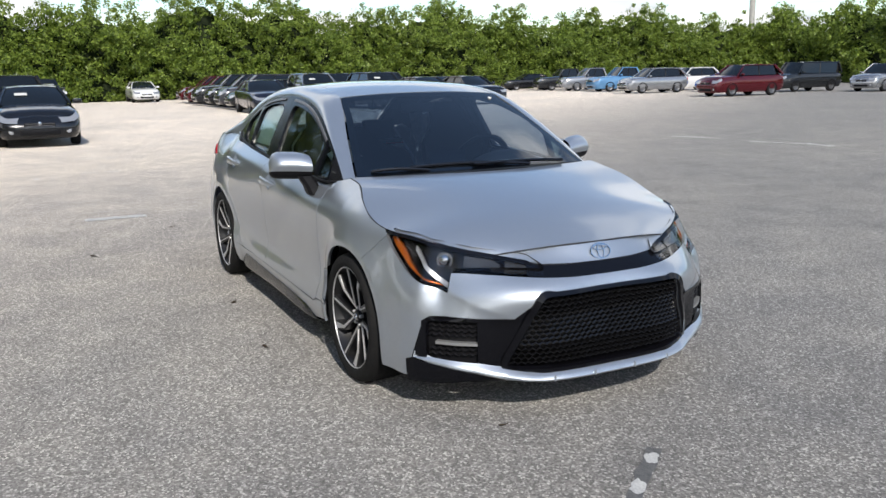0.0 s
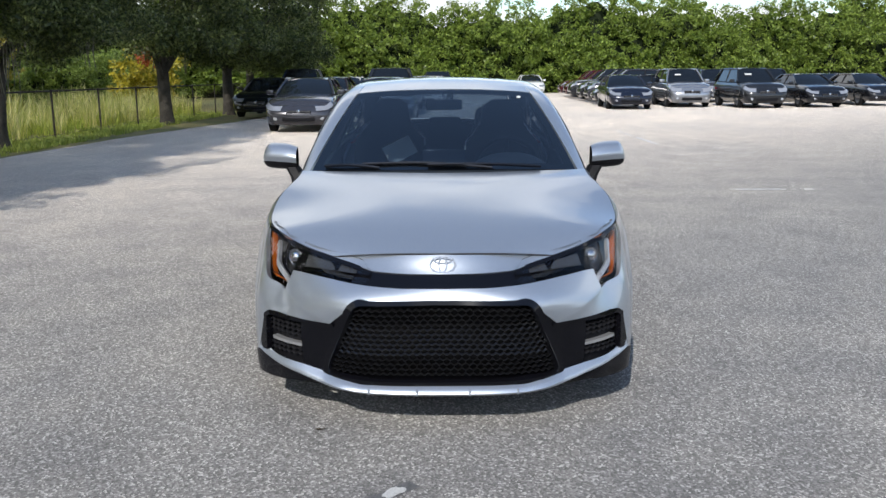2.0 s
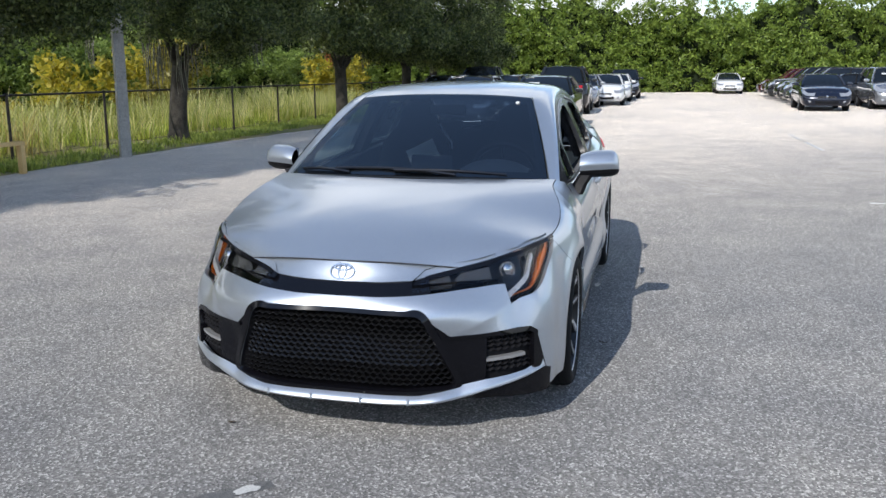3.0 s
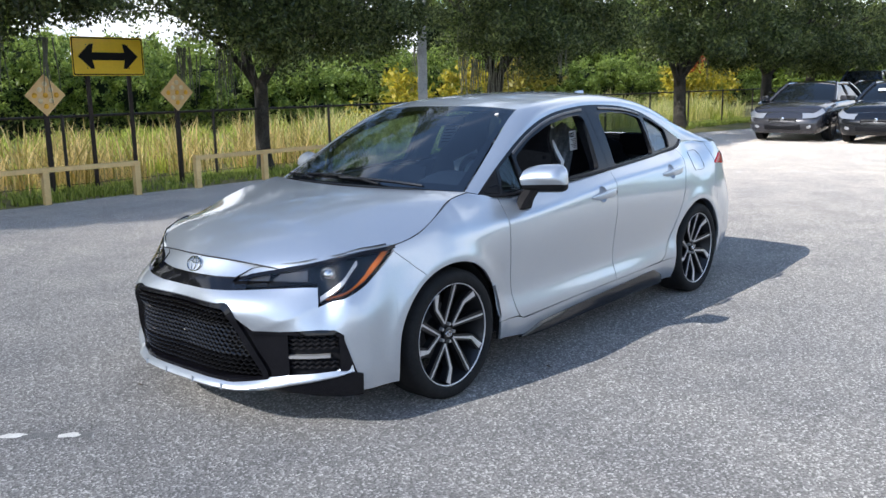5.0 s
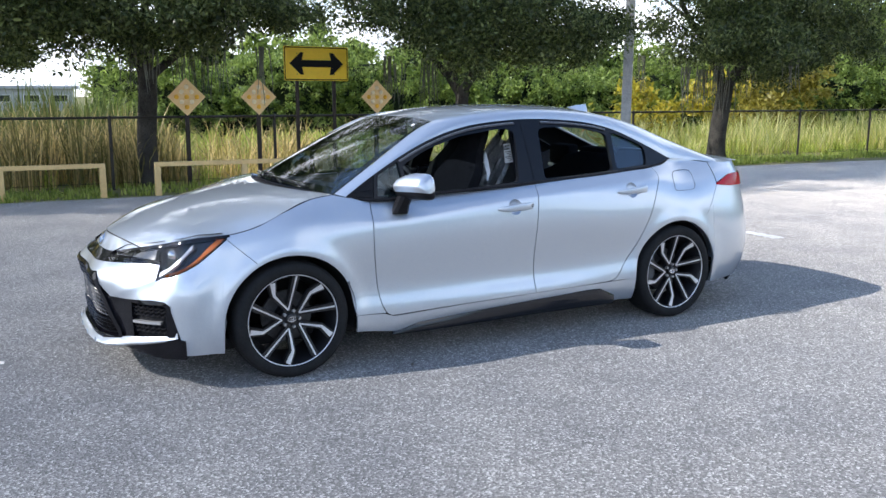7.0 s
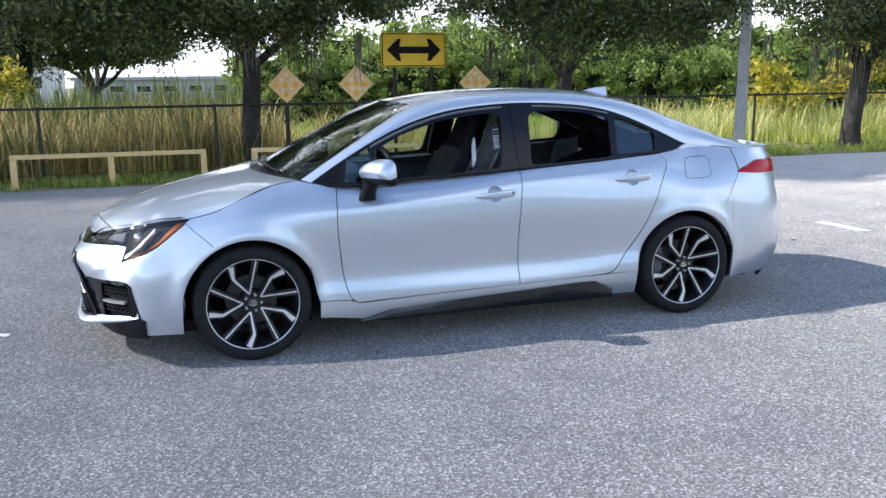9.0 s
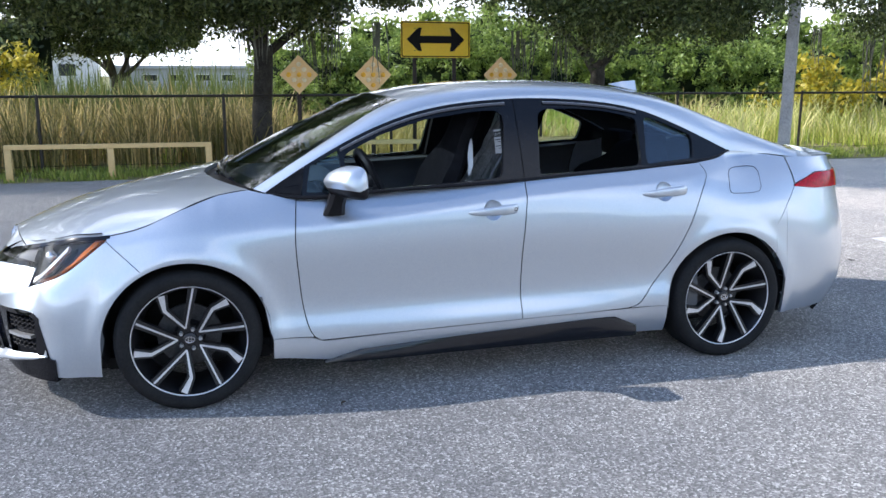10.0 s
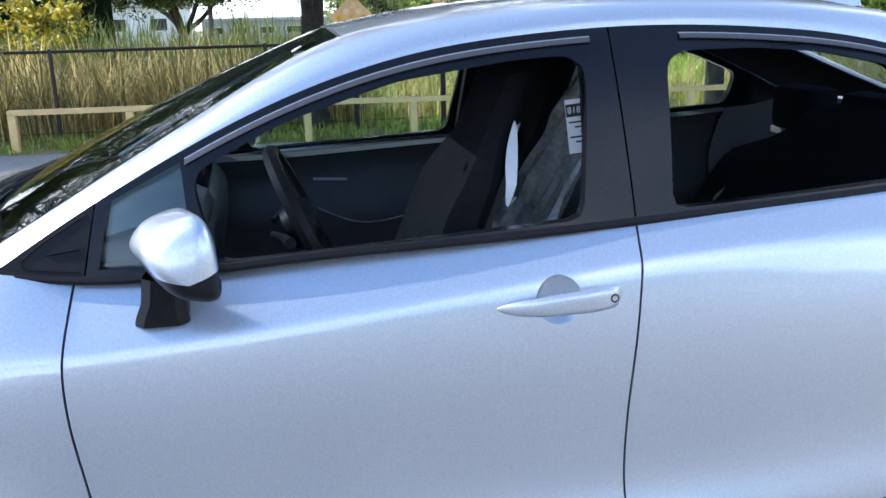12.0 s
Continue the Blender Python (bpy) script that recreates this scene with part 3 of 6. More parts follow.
def oak(x, y, height, spread, seed, trunk_r=.22, fork=1.5, lean=(0, 0), clumps=620, moss=0, low=1.9, over=0.0, leaf=.065, per=26):
    """A live oak: fluted trunk, spreading limbs that fork twice, and a loose crown."""
    r = np.random.default_rng(seed)
    tree = thing("oak_tree", "live oak with grey bark and a dense dark green crown", "tree", "oaks along the fence", pose(x, y, -.05))
    h = np.linspace(0, 1, 9)
    top = np.array([lean[0], lean[1], fork])
    part("trunk", tube([(lean[0] * t**1.3 + .03 * math.sin(5 * t), lean[1] * t**1.3, fork * t) for t in h], trunk_r * (.86 - .1 * h + .3 * np.exp(-h * 11)), 12), BARK, tree)
    tips = []
    n = 6
    for k in range(n):
        a = 2 * math.pi * (k + r.uniform(-.25, .25)) / n
        reach, rise = spread * r.uniform(.4, .8), (height - fork) * r.uniform(.3, .62)
        t = np.linspace(0, 1, 10)[:, None]
        out = np.array([math.cos(a), math.sin(a) * (1 if math.sin(a) > 0 else .35), 0])
        side = np.array([-math.sin(a), math.cos(a), 0]) * r.uniform(-.5, .5)
        pts = top + [0, 0, -.2] + out * reach * t**1.1 + side * np.sin(t * 3) + np.array([0, 0, 1]) * (rise * t**.95 + .12 * np.sin(t * 7 + k))
        bits = [tube(pts, trunk_r * (.42 - .35 * t[:, 0]), 8)]
        for q in (4, 6, 8):
            b = a + r.uniform(-1.1, 1.1)
            end = pts[q] + np.array([math.cos(b), math.sin(b), r.uniform(.1, .8)]) * spread * r.uniform(.25, .45)
            end[1] = max(end[1], -.9)
            mid = (pts[q] + end) / 2 + r.normal(size=3) * .12
            bits.append(tube(along([pts[q], mid, end])(np.linspace(0, 1, 6)), trunk_r * np.linspace(.2, .06, 6), 6))
            tips.append(end)
        part("limb", joined(*bits), BARK, tree)
        tips.append(pts[-1])
    mid_z = (height + low) / 2
    p = crown_points((lean[0] + over, lean[1] + 1.35, mid_z), (spread, spread * .52, (height - low) / 2), clumps // 6, 16, per, .62, .13, r)
    skirt = crown_points((lean[0] + over, lean[1] + 1.3, low + .85), (spread * .95, spread * .5, .6), clumps // 9, 14, per, .5, .13, r)
    p = np.concatenate([p, skirt])
    tp = np.array(tips)
    p2 = np.repeat(tp, 6 * per, 0) + r.normal(size=(len(tp) * 6 * per, 3)) * [.45, .45, .3]
    p = np.concatenate([p, p2])
    p = p[p[:, 2] > low - .2 + .45 * np.sin(p[:, 0] * 1.7 + x) * np.cos(p[:, 1] * 1.3)]
    if over > .5:
        p = p[(p[:, 0] > -1.15) | (p[:, 2] > 2.65 + .2 * np.sin(p[:, 0] * 4))]  # cut back from the road sign
    part("crown", leaf_mesh("crown", p, leaf, OAK_LEAF, slim=.45), None, tree)
    for k in range(moss):
        a, rr = r.uniform(0, 6.3), spread * r.uniform(.1, .6)
        z0, ln = fork + r.uniform(.3, 1.4), r.uniform(.5, 1.3)
        bx, by = lean[0] + rr * math.cos(a), lean[1] + rr * math.sin(a)
        m = []
        for j in range(9):
            ox, oy = bx + r.normal() * .09, by + r.normal() * .09
            zz = np.linspace(0, ln * r.uniform(.6, 1), 6)
            m.append(tube([(ox + .03 * math.sin(3 * q + j), oy + .03 * math.cos(4 * q + j), z0 - q) for q in zz], np.linspace(.016, .004, 6), 3, False))
        part("moss", joined(*m), MOSS, tree, "grey hanging moss")
    return tree


oak(.1, -10.1, 9.4, 3.7, 11, .2, 1.95, (0, .1), 880, 12, 2.0, .7, .042, 46)
oak(-5.85, -9.75, 8.2, 3.1, 12, .165, 1.7, (.05, 0), 600, 5, 2.0, 0, .042, 44)
oak(-12.6, -9.5, 7.8, 3.6, 13, .24, 1.8, (-.05, .1), 520, 12, 1.95, 0, .045, 38)
oak(-21.9, -8.9, 8.2, 4.0, 14, .24, 1.7, (.2, 0), 470, 4, 1.8)
oak(-28.5, -8.6, 8.4, 4.4, 15, .24, 1.8, (0, 0), 480, 0, 1.8)
oak(-36, -9.4, 8.4, 4.8, 16, .25, 1.8, (0, 0), 520, 0, 1.6)
oak(6.9, -11.4, 8.6, 3.4, 17, .2, 1.9, (0, .3), 600, 0, 2.0, .2, .042, 46)
oak(3.4, -24, 6.0, 3.0, 19, .2, 1.5, (0, 0), 330, 0, 1.9)


def thicket(name, label, line, height, deep, count, leaf, material, core=True, category="hedge", low=0.0, seed=1):
    """A long bank of leaves along a line, with an uneven face and top, over a dark sheet in place of inner shade."""
    r = np.random.default_rng(seed)
    ob = thing(name, label, category)
    f = along(line)
    length = np.linalg.norm(np.diff(np.array(line), axis=0), axis=1).sum()
    per = 48
    m = count // per
    t = r.uniform(0, 1, m)
    c = f(t)
    tan = f(np.clip(t + .002, 0, 1)) - f(np.clip(t - .002, 0, 1))
    nrm = np.stack([tan[:, 1], -tan[:, 0]], -1) / np.linalg.norm(tan, axis=1)[:, None]
    s = t * length
    top = height * (1 + .09 * np.sin(s * .31 + seed) + .08 * np.sin(s * .83 + 1) + .05 * np.sin(s * 2.3 + 2) + .05 * r.normal(size=m))
    z = low + (top - low) * r.uniform(0, 1, m) ** .85
    off = deep * (.4 * np.sin(s * .47 + z * .9) + .45 * r.normal(size=m)) - deep * np.maximum(z / top - .7, 0) * 2.2
    c = np.concatenate([c + nrm * off[:, None], z[:, None]], 1)
    size = np.repeat(r.uniform(.5, 1.5, m), per)[:, None] * leaf * 3.6
    d = r.normal(size=(m * per, 3))
    d /= np.linalg.norm(d, axis=1)[:, None]
    d *= r.uniform(.25, 1.1, (m * per, 1))
    p = np.repeat(c, per, 0) + d * size * [1, 1, .8]
    p = p[p[:, 2] > .05]
    part("leaves", leaf_mesh("leaves", p, leaf, material), None, ob)
    # dark backing sheet: the bank's inner shade as a coloured surface
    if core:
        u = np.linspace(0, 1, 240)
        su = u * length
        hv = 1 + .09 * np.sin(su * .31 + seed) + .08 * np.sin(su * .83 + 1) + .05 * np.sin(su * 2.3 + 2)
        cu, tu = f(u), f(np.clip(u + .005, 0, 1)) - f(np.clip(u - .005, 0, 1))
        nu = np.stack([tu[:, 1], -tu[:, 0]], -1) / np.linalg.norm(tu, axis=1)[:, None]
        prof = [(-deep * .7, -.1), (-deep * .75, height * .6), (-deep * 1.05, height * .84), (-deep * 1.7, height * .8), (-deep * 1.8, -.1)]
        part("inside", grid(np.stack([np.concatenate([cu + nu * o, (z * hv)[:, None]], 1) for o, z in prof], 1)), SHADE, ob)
    return ob


thicket("tall_hedge", "tall dense green hedge of leafy trees behind the lot", [(-61, 72), (-66, 42), (-63, 20), (-60.5, 2), (-59, -8), (-55, -17), (-46, -25), (-34, -29)][::-1], 6.9, 1.3, 290000, .125, HEDGE_LEAF, seed=3)
thicket("tall_hedge", "tall leafy trees closing the far corner of the lot", [(-61, 70), (-48, 68), (-30, 66), (0, 70)], 6.8, 1.5, 70000, .18, HEDGE_LEAF, seed=4)
thicket("green_bushes", "sunlit bushes behind the reeds", [(-1, -27), (-5, -26), (-18, -24), (-34, -20), (-50, -17)], 2.9, 1.2, 130000, .075, BUSH_LEAF, category="bush", seed=5)
thicket("distant_trees", "line of trees far behind the reeds", [(-8, -46), (-30, -42), (-60, -36)], 4.6, 1.6, 40000, .2, BUSH_LEAF, category="trees", seed=6)
# unseen trees added beyond the open side, for the car to reflect
thicket("distant_trees", "unseen low line of trees added across the open side", [(0, 98), (40, 95), (72, 50), (75, 0), (70, -40)], 6.0, 1.8, 40000, .32, HEDGE_LEAF, category="trees", seed=8)
thicket("yellow_shrub", "yellow-leaved shrubs behind the fence", [(-38.5, -13.4), (-34, -13.8), (-30, -13.6)], 2.4, .8, 5200, .1, GOLD_LEAF, False, "shrub", .5, 9)
thicket("yellow_shrub", "yellow-green shrub behind the fence", [(-17.8, -13.6), (-15.5, -14), (-12.6, -14)], 2.0, .8, 2400, .1, GOLD_LEAF, False, "shrub", .4, 10)
thicket("yellow_shrub", "tall olive-yellow shrub behind the fence", [(-22.5, -14), (-20.5, -14.3), (-18.6, -14)], 2.5, .9, 6500, .09, OLIVE_LEAF, False, "shrub", .3, 15)
thicket("yellow_shrub", "dull yellow shrub among the reeds", [(7.2, -15.7), (4.3, -15.4)], 1.75, .6, 4200, .07, GOLD_LEAF, False, "shrub", .3, 12)
thicket("dark_bush", "dark green bushy tree behind the reeds", [(10, -20), (7.5, -20.4), (5.2, -20)], 3.5, .9, 12000, .09, OAK_LEAF, True, "bush", .0, 13)
thicket("red_shrub", "red-leaved shrub under the oaks", [(-31, -12.2), (-29.2, -12.4)], 2.9, .5, 500, .09, RED_LEAF, False, "shrub", 1.9, 11)


def blades(name, label, count, x0, x1, y0, y1, low, high, material, seed, bend=.35):
    """Many thin bending blades standing on the ground."""
    r = np.random.default_rng(seed)
    tufts = max(count // 26, 1)
    cx, cy, ch = r.uniform(x0, x1, tufts), r.uniform(y0, y1, tufts), r.uniform(.68, 1.12, tufts)
    k = r.integers(0, tufts, count)
    dx, dy = r.normal(size=count) * .13, r.normal(size=count) * .13
    x, y = cx[k] + dx, np.clip(cy[k] + dy, y0, y1)
    h = r.uniform(low, high, count) * ch[k] * (1 + .18 * np.sin(x * 1.1) * np.cos(y * 1.7))
    a, lean = np.arctan2(dy, dx) + r.normal(size=count) * .7, r.uniform(.02, bend, count)
    w = r.uniform(.006, .016, count) * (1 + .04 * np.abs(y + 9.7))
    fx, fy = np.cos(a), np.sin(a)
    rows = []
    for t, ww in ((0, 1), (.4, .95), (.75, .7), (1, .08)):
        k = lean * h * t**2.2
        zz = h * (t - .25 * lean * t**3)
        rows.append(np.stack([np.stack([x + fx * k - fy * w * ww, y + fy * k + fx * w * ww, zz - .05], -1), np.stack([x + fx * k + fy * w * ww, y + fy * k - fx * w * ww, zz - .05], -1)], 1))
    V = np.stack(rows, 1).reshape(-1, 3)
    base = np.arange(count)[:, None, None] * 8 + np.array([[0, 1, 3, 2], [2, 3, 5, 4], [4, 5, 7, 6]])[None]
    me = bpy.data.meshes.new(name)
    n = count * 3
    me.vertices.add(len(V)), me.loops.add(4 * n), me.polygons.add(n)
    me.vertices.foreach_set("co", V.ravel())
    me.loops.foreach_set("vertex_index", base.ravel())
    me.polygons.foreach_set("loop_start", np.arange(n) * 4)
    me.update()
    me.validate()
    return tagged(part(name, me, material), label, "reeds", kind="stuff")


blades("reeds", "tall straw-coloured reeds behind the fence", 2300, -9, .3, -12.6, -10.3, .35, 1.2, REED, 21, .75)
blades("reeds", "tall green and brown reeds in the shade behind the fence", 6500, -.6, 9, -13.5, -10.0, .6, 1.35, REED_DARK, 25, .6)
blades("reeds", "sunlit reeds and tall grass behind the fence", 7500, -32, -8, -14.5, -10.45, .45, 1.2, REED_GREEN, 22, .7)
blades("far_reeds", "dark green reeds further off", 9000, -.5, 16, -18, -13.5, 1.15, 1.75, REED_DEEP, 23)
blades("field_grass", "bright green rough grass in the field behind the reeds", 26000, -32, 4, -24, -10.4, .12, .5, FIELD, 26, .7)
blades("grass_verge", "short green grass along the edge of the lot", 16000, -30, 8, -10.1, -8.62, .04, .17, VERGE, 24, .9)


# ---- fence, barriers, signs, poles ----
def fence_run(x0, x1, y0, y1, spacing):
    ob = thing("chain_fence", "low black steel fence with thin wires behind the verge", "fence")
    n = int(abs(x1 - x0) / spacing)
    post = mesh("post", joined(tube([(0, 0, -.1), (0, 0, 1.13)], .026, 10), lathe([(0, 1.16), (.02, 1.152), (.03, 1.13), (.03, 1.11)], 10, "z")))
    for k in range(n + 1):
        t = k / n
        part("post", post, STEEL_BLACK, ob).location = (x0 + (x1 - x0) * t, y0 + (y1 - y0) * t, 0)
    pts = [(x0 + (x1 - x0) * t, y0 + (y1 - y0) * t, 1.12) for t in (0, .5, 1)]
    part("top_rail", tube(pts, .021, 8), STEEL_BLACK, ob)
    part("tension_wire", tube([(p[0], p[1], .06) for p in pts], .004, 5), STEEL_BLACK, ob)
    wires = []
    length = math.hypot(x1 - x0, y1 - y0)
    for s in np.arange(-1.1, length, .11):
        for d in (1, -1):
            a, b = max(s, 0), min(s + 1.06, length)
            if b <= a:
                continue
            za, zb = .06 + (a - s), .06 + (b - s)
            if d < 0:
                za, zb = 1.18 - za, 1.18 - zb
            q = lambda u, z: (x0 + (x1 - x0) * u / length, y0 + (y1 - y0) * u / length, z)
            wires.append(tube([q(a, za), q(b, zb)], .0016, 3, False))
    tagged(part("wire_mesh", joined(*wires), STEEL_BLACK, ob), kind="stuff")
    return ob


fence_run(9.0, -13.0, -9.75, -9.75, 2.55)
fence_run(-13.0, -34.0, -9.75, -9.0, 2.55)


def barrier(x0, x1, y0, y1):
    ob = thing("timber_barrier", "low cream-painted timber rail on three posts at the lot's edge", "barrier", "timber barriers")
    for t in (.015, .5, .985):
        x, y = x0 + (x1 - x0) * t, y0 + (y1 - y0) * t
        part("post", shifted(box(-.045, .045, -.045, .045, -.1, .40, .006), x, y, 0), TIMBER, ob)
    a = math.atan2(y1 - y0, x1 - x0)
    ln = math.hypot(x1 - x0, y1 - y0)
    part("rail", turned(box(-ln / 2, ln / 2, -.05, .05, .40, .465, .006), Matrix.Translation(((x0 + x1) / 2, (y0 + y1) / 2, 0)) @ Matrix.Rotation(a, 4, "Z")), TIMBER, ob)
    return ob


barrier(3.84, 1.0, -8.82, -8.7)
barrier(.3, -2.45, -8.6, -8.42)
barrier(-3.42, -6.15, -8.42, -8.4)
barrier(7.5, 4.7, -8.9, -8.85)

arrow_sign = thing("arrow_sign", "yellow road sign with a black two-headed arrow on two posts", "sign", at=pose(-2.72, -9.5, 0))


def rounded(w, h, r, n=6):
    out = []
    for cx, cz, a0 in ((w - r, h - r, 0), (-w + r, h - r, 90), (-w + r, -h + r, 180), (w - r, -h + r, 270)):
        out += [(cx + r * math.cos(radians(a0 + 90 * k / n)), cz + r * math.sin(radians(a0 + 90 * k / n))) for k in range(n + 1)]
    return out


part("panel", shifted(plate(rounded(.6, .295, .03), (), .004), 0, 0, 2.03), SIGN_YELLOW, arrow_sign)
part("border", shifted(plate(rounded(.588, .283, .025), [rounded(.572, .267, .02)], .002), 0, .003, 2.03), SIGN_BLACK, arrow_sign)
ARROW = [(.5, 0), (.3, .19), (.24, .19), (.27, .06), (-.27, .06), (-.24, .19), (-.3, .19), (-.5, 0), (-.3, -.19), (-.24, -.19), (-.27, -.06), (.27, -.06), (.24, -.19), (.3, -.19)]
part("arrow", shifted(plate(ARROW, (), .002), 0, .003, 2.03), SIGN_BLACK, arrow_sign, "black two-headed arrow")
for x in (.36, -.33):
    part("post", box(x - .03, x + .03, -.05, -.01, -.1, 2.3, .004), POST_BROWN, arrow_sign)
    for z in (1.85, 2.2):
        part("bolt", shifted(lathe([(0, .006), (.008, .005), (.01, 0)], 10), x, .003, z), STEEL_BLACK, arrow_sign)
for x in (-.43, -1.64, -3.86):
    marker = thing("diamond_marker", "diamond board with round yellow reflectors on a brown post", "road marker", "diamond markers", pose(x, -9.45, 0))
    part("board", shifted(plate([(0, .308), (-.308, 0), (0, -.308), (.308, 0)], (), .012), 0, 0, 1.453), BOARD, marker)
    for i in range(3):
        for j in range(3):
            u, v = (i - 1) * .082, (j - 1) * .082
            part("reflector", shifted(lathe([(0, .012), (.026, .01), (.037, .004), (.039, 0)], 16), u - v, .002, 1.453 + u + v), REFLECTOR if (i + j) % 2 == 0 and i + j != 4 else REFLECTOR_PALE, marker)
    part("post", box(-.032, .032, -.075, -.014, -.1, 1.5, .004), POST_BROWN, marker)

pole = thing("concrete_pole", "weathered pale concrete pole standing on the verge", "pole", at=pose(-8.88, -8.42, 0))
part("shaft", tube([(0, 0, -.1), (-.02, 0, 3), (-.05, 0, 9)], [.135, .125, .1], 4), CONCRETE, pole)
pole2 = thing("utility_pole", "slim timber pole far behind the trees", "pole", at=pose(4.3, -45, 0))
part("shaft", tube([(0, 0, 0), (0, 0, 7)], [.14, .1], 8), BARK, pole2)


def shed(name, label, x, y, w, d, h, wall, turn=0.0, windows=3, roof_h=.5):
    """A plain low building: walls, roof slab with an overhang, windows."""
    ob = thing(name, label, "building", at=pose(x, y, 0, 0, 0, turn))
    part("wall", box(-w / 2, w / 2, -d / 2, d / 2, -.1, h, .02), wall, ob)
    part("roof", box(-w / 2 - .4, w / 2 + .4, -d / 2 - .4, d / 2 + .4, h, h + roof_h, .05), WALL_GREY, ob)
    for k in range(windows):
        cx = -w / 2 + w * (k + .5) / windows
        win = part("window", box(cx - .7, cx + .7, d / 2 - .05, d / 2 + .03, h * .4, h * .75), WALL_WHITE, ob)
        part("pane", box(cx - .6, cx + .6, d / 2 + .032, d / 2 + .04, h * .43, h * .72), PANE_DARK, win)
    return ob


shed("white_building", "low white building with a flat grey roof beyond the reeds", 14.5, -72, 12, 9, 3.0, WALL_WHITE, 0, 4)
shed("white_building", "long low white building far behind the trees", 1, -84, 14, 8, 1.9, WALL_GREY, 0, 6, .3)
shed("cream_building", "cream building behind the hedge", -84, 89, 5, 7, 5.6, WALL_CREAM, 90, 2, .5)
mast = thing("tall_mast", "tall beige mast behind the hedge", "mast", at=pose(-86, 91.5, 0))
part("shaft", tube([(0, 0, 0), (0, 0, 6.5), (0, 0, 22)], [.45, .42, .35], 12), CONCRETE, mast)
part("collar", shifted(lathe([(.44, 0), (.6, .05), (.6, .2), (.42, .3)], 16, "z"), 0, 0, 6.4), CONCRETE, mast)


# ---- parked cars ----
def paint(name, c, metal=.3):
    return mat(name, c, .2, metal, second=tuple(v * 1.12 for v in c), scale=3, amount=.4, coat=.8)


PAINTS = {k: paint("paint_" + k, c, m) for k, c, m in (("black", (.012, .013, .016), .2), ("grey", (.075, .075, .085), .5), ("navy", (.014, .018, .035), .3), ("silver", (.42, .43, .45), .7), ("white", (.78, .78, .77), 0), ("charcoal", (.03, .032, .035), .4),
                                                     ("maroon", (.11, .008, .014), .4), ("sky", (.13, .3, .52), .2), ("blue", (.02, .1, .42), .3), ("brown", (.06, .035, .03), .3))}
RIM_FAR = mat("parked_car_rim", (.2, .2, .21), .35, .6, second=(.12, .12, .125), scale=12)
CAR_GLASS = mat("parked_car_glass", (.01, .013, .016), .04, coat=.3)
LAMP_CLEAR = mat("lamp_clear", (.55, .56, .58), .12, .5, coat=.8)
rim_far = mesh("rim", joined(lathe([(.0, .075), (.05, .085), (.07, .07), (.18, .085), (.205, .1), (.215, .09), (.2, .0)], 20)))
tyre_far = mesh("tyre", lathe([(.2, -.1), (.29, -.105), (.325, -.08), (.328, .08), (.29, .105), (.205, .1)], 28))
KINDS = {
    # length, half width, hood start z, hood end z, deck z, roof z, then x of screen base, roof front, roof rear, rear glass base
    "sedan": (4.7, .9, .72, .95, 1.0, 1.4, .95, .15, -1.0, -1.7),
    "suv": (4.6, .92, .86, 1.06, 1.1, 1.66, 1.0, .3, -1.65, -2.15),
    "big_suv": (4.9, .96, .92, 1.12, 1.15, 1.72, 1.0, .35, -1.85, -2.3),
    "van": (5.2, .98, .95, 1.15, 1.15, 1.85, 1.2, .7, -2.3, -2.5),
    "pickup": (5.4, .96, 1.0, 1.15, 1.12, 1.78, .9, .35, -.75, -.95),
}


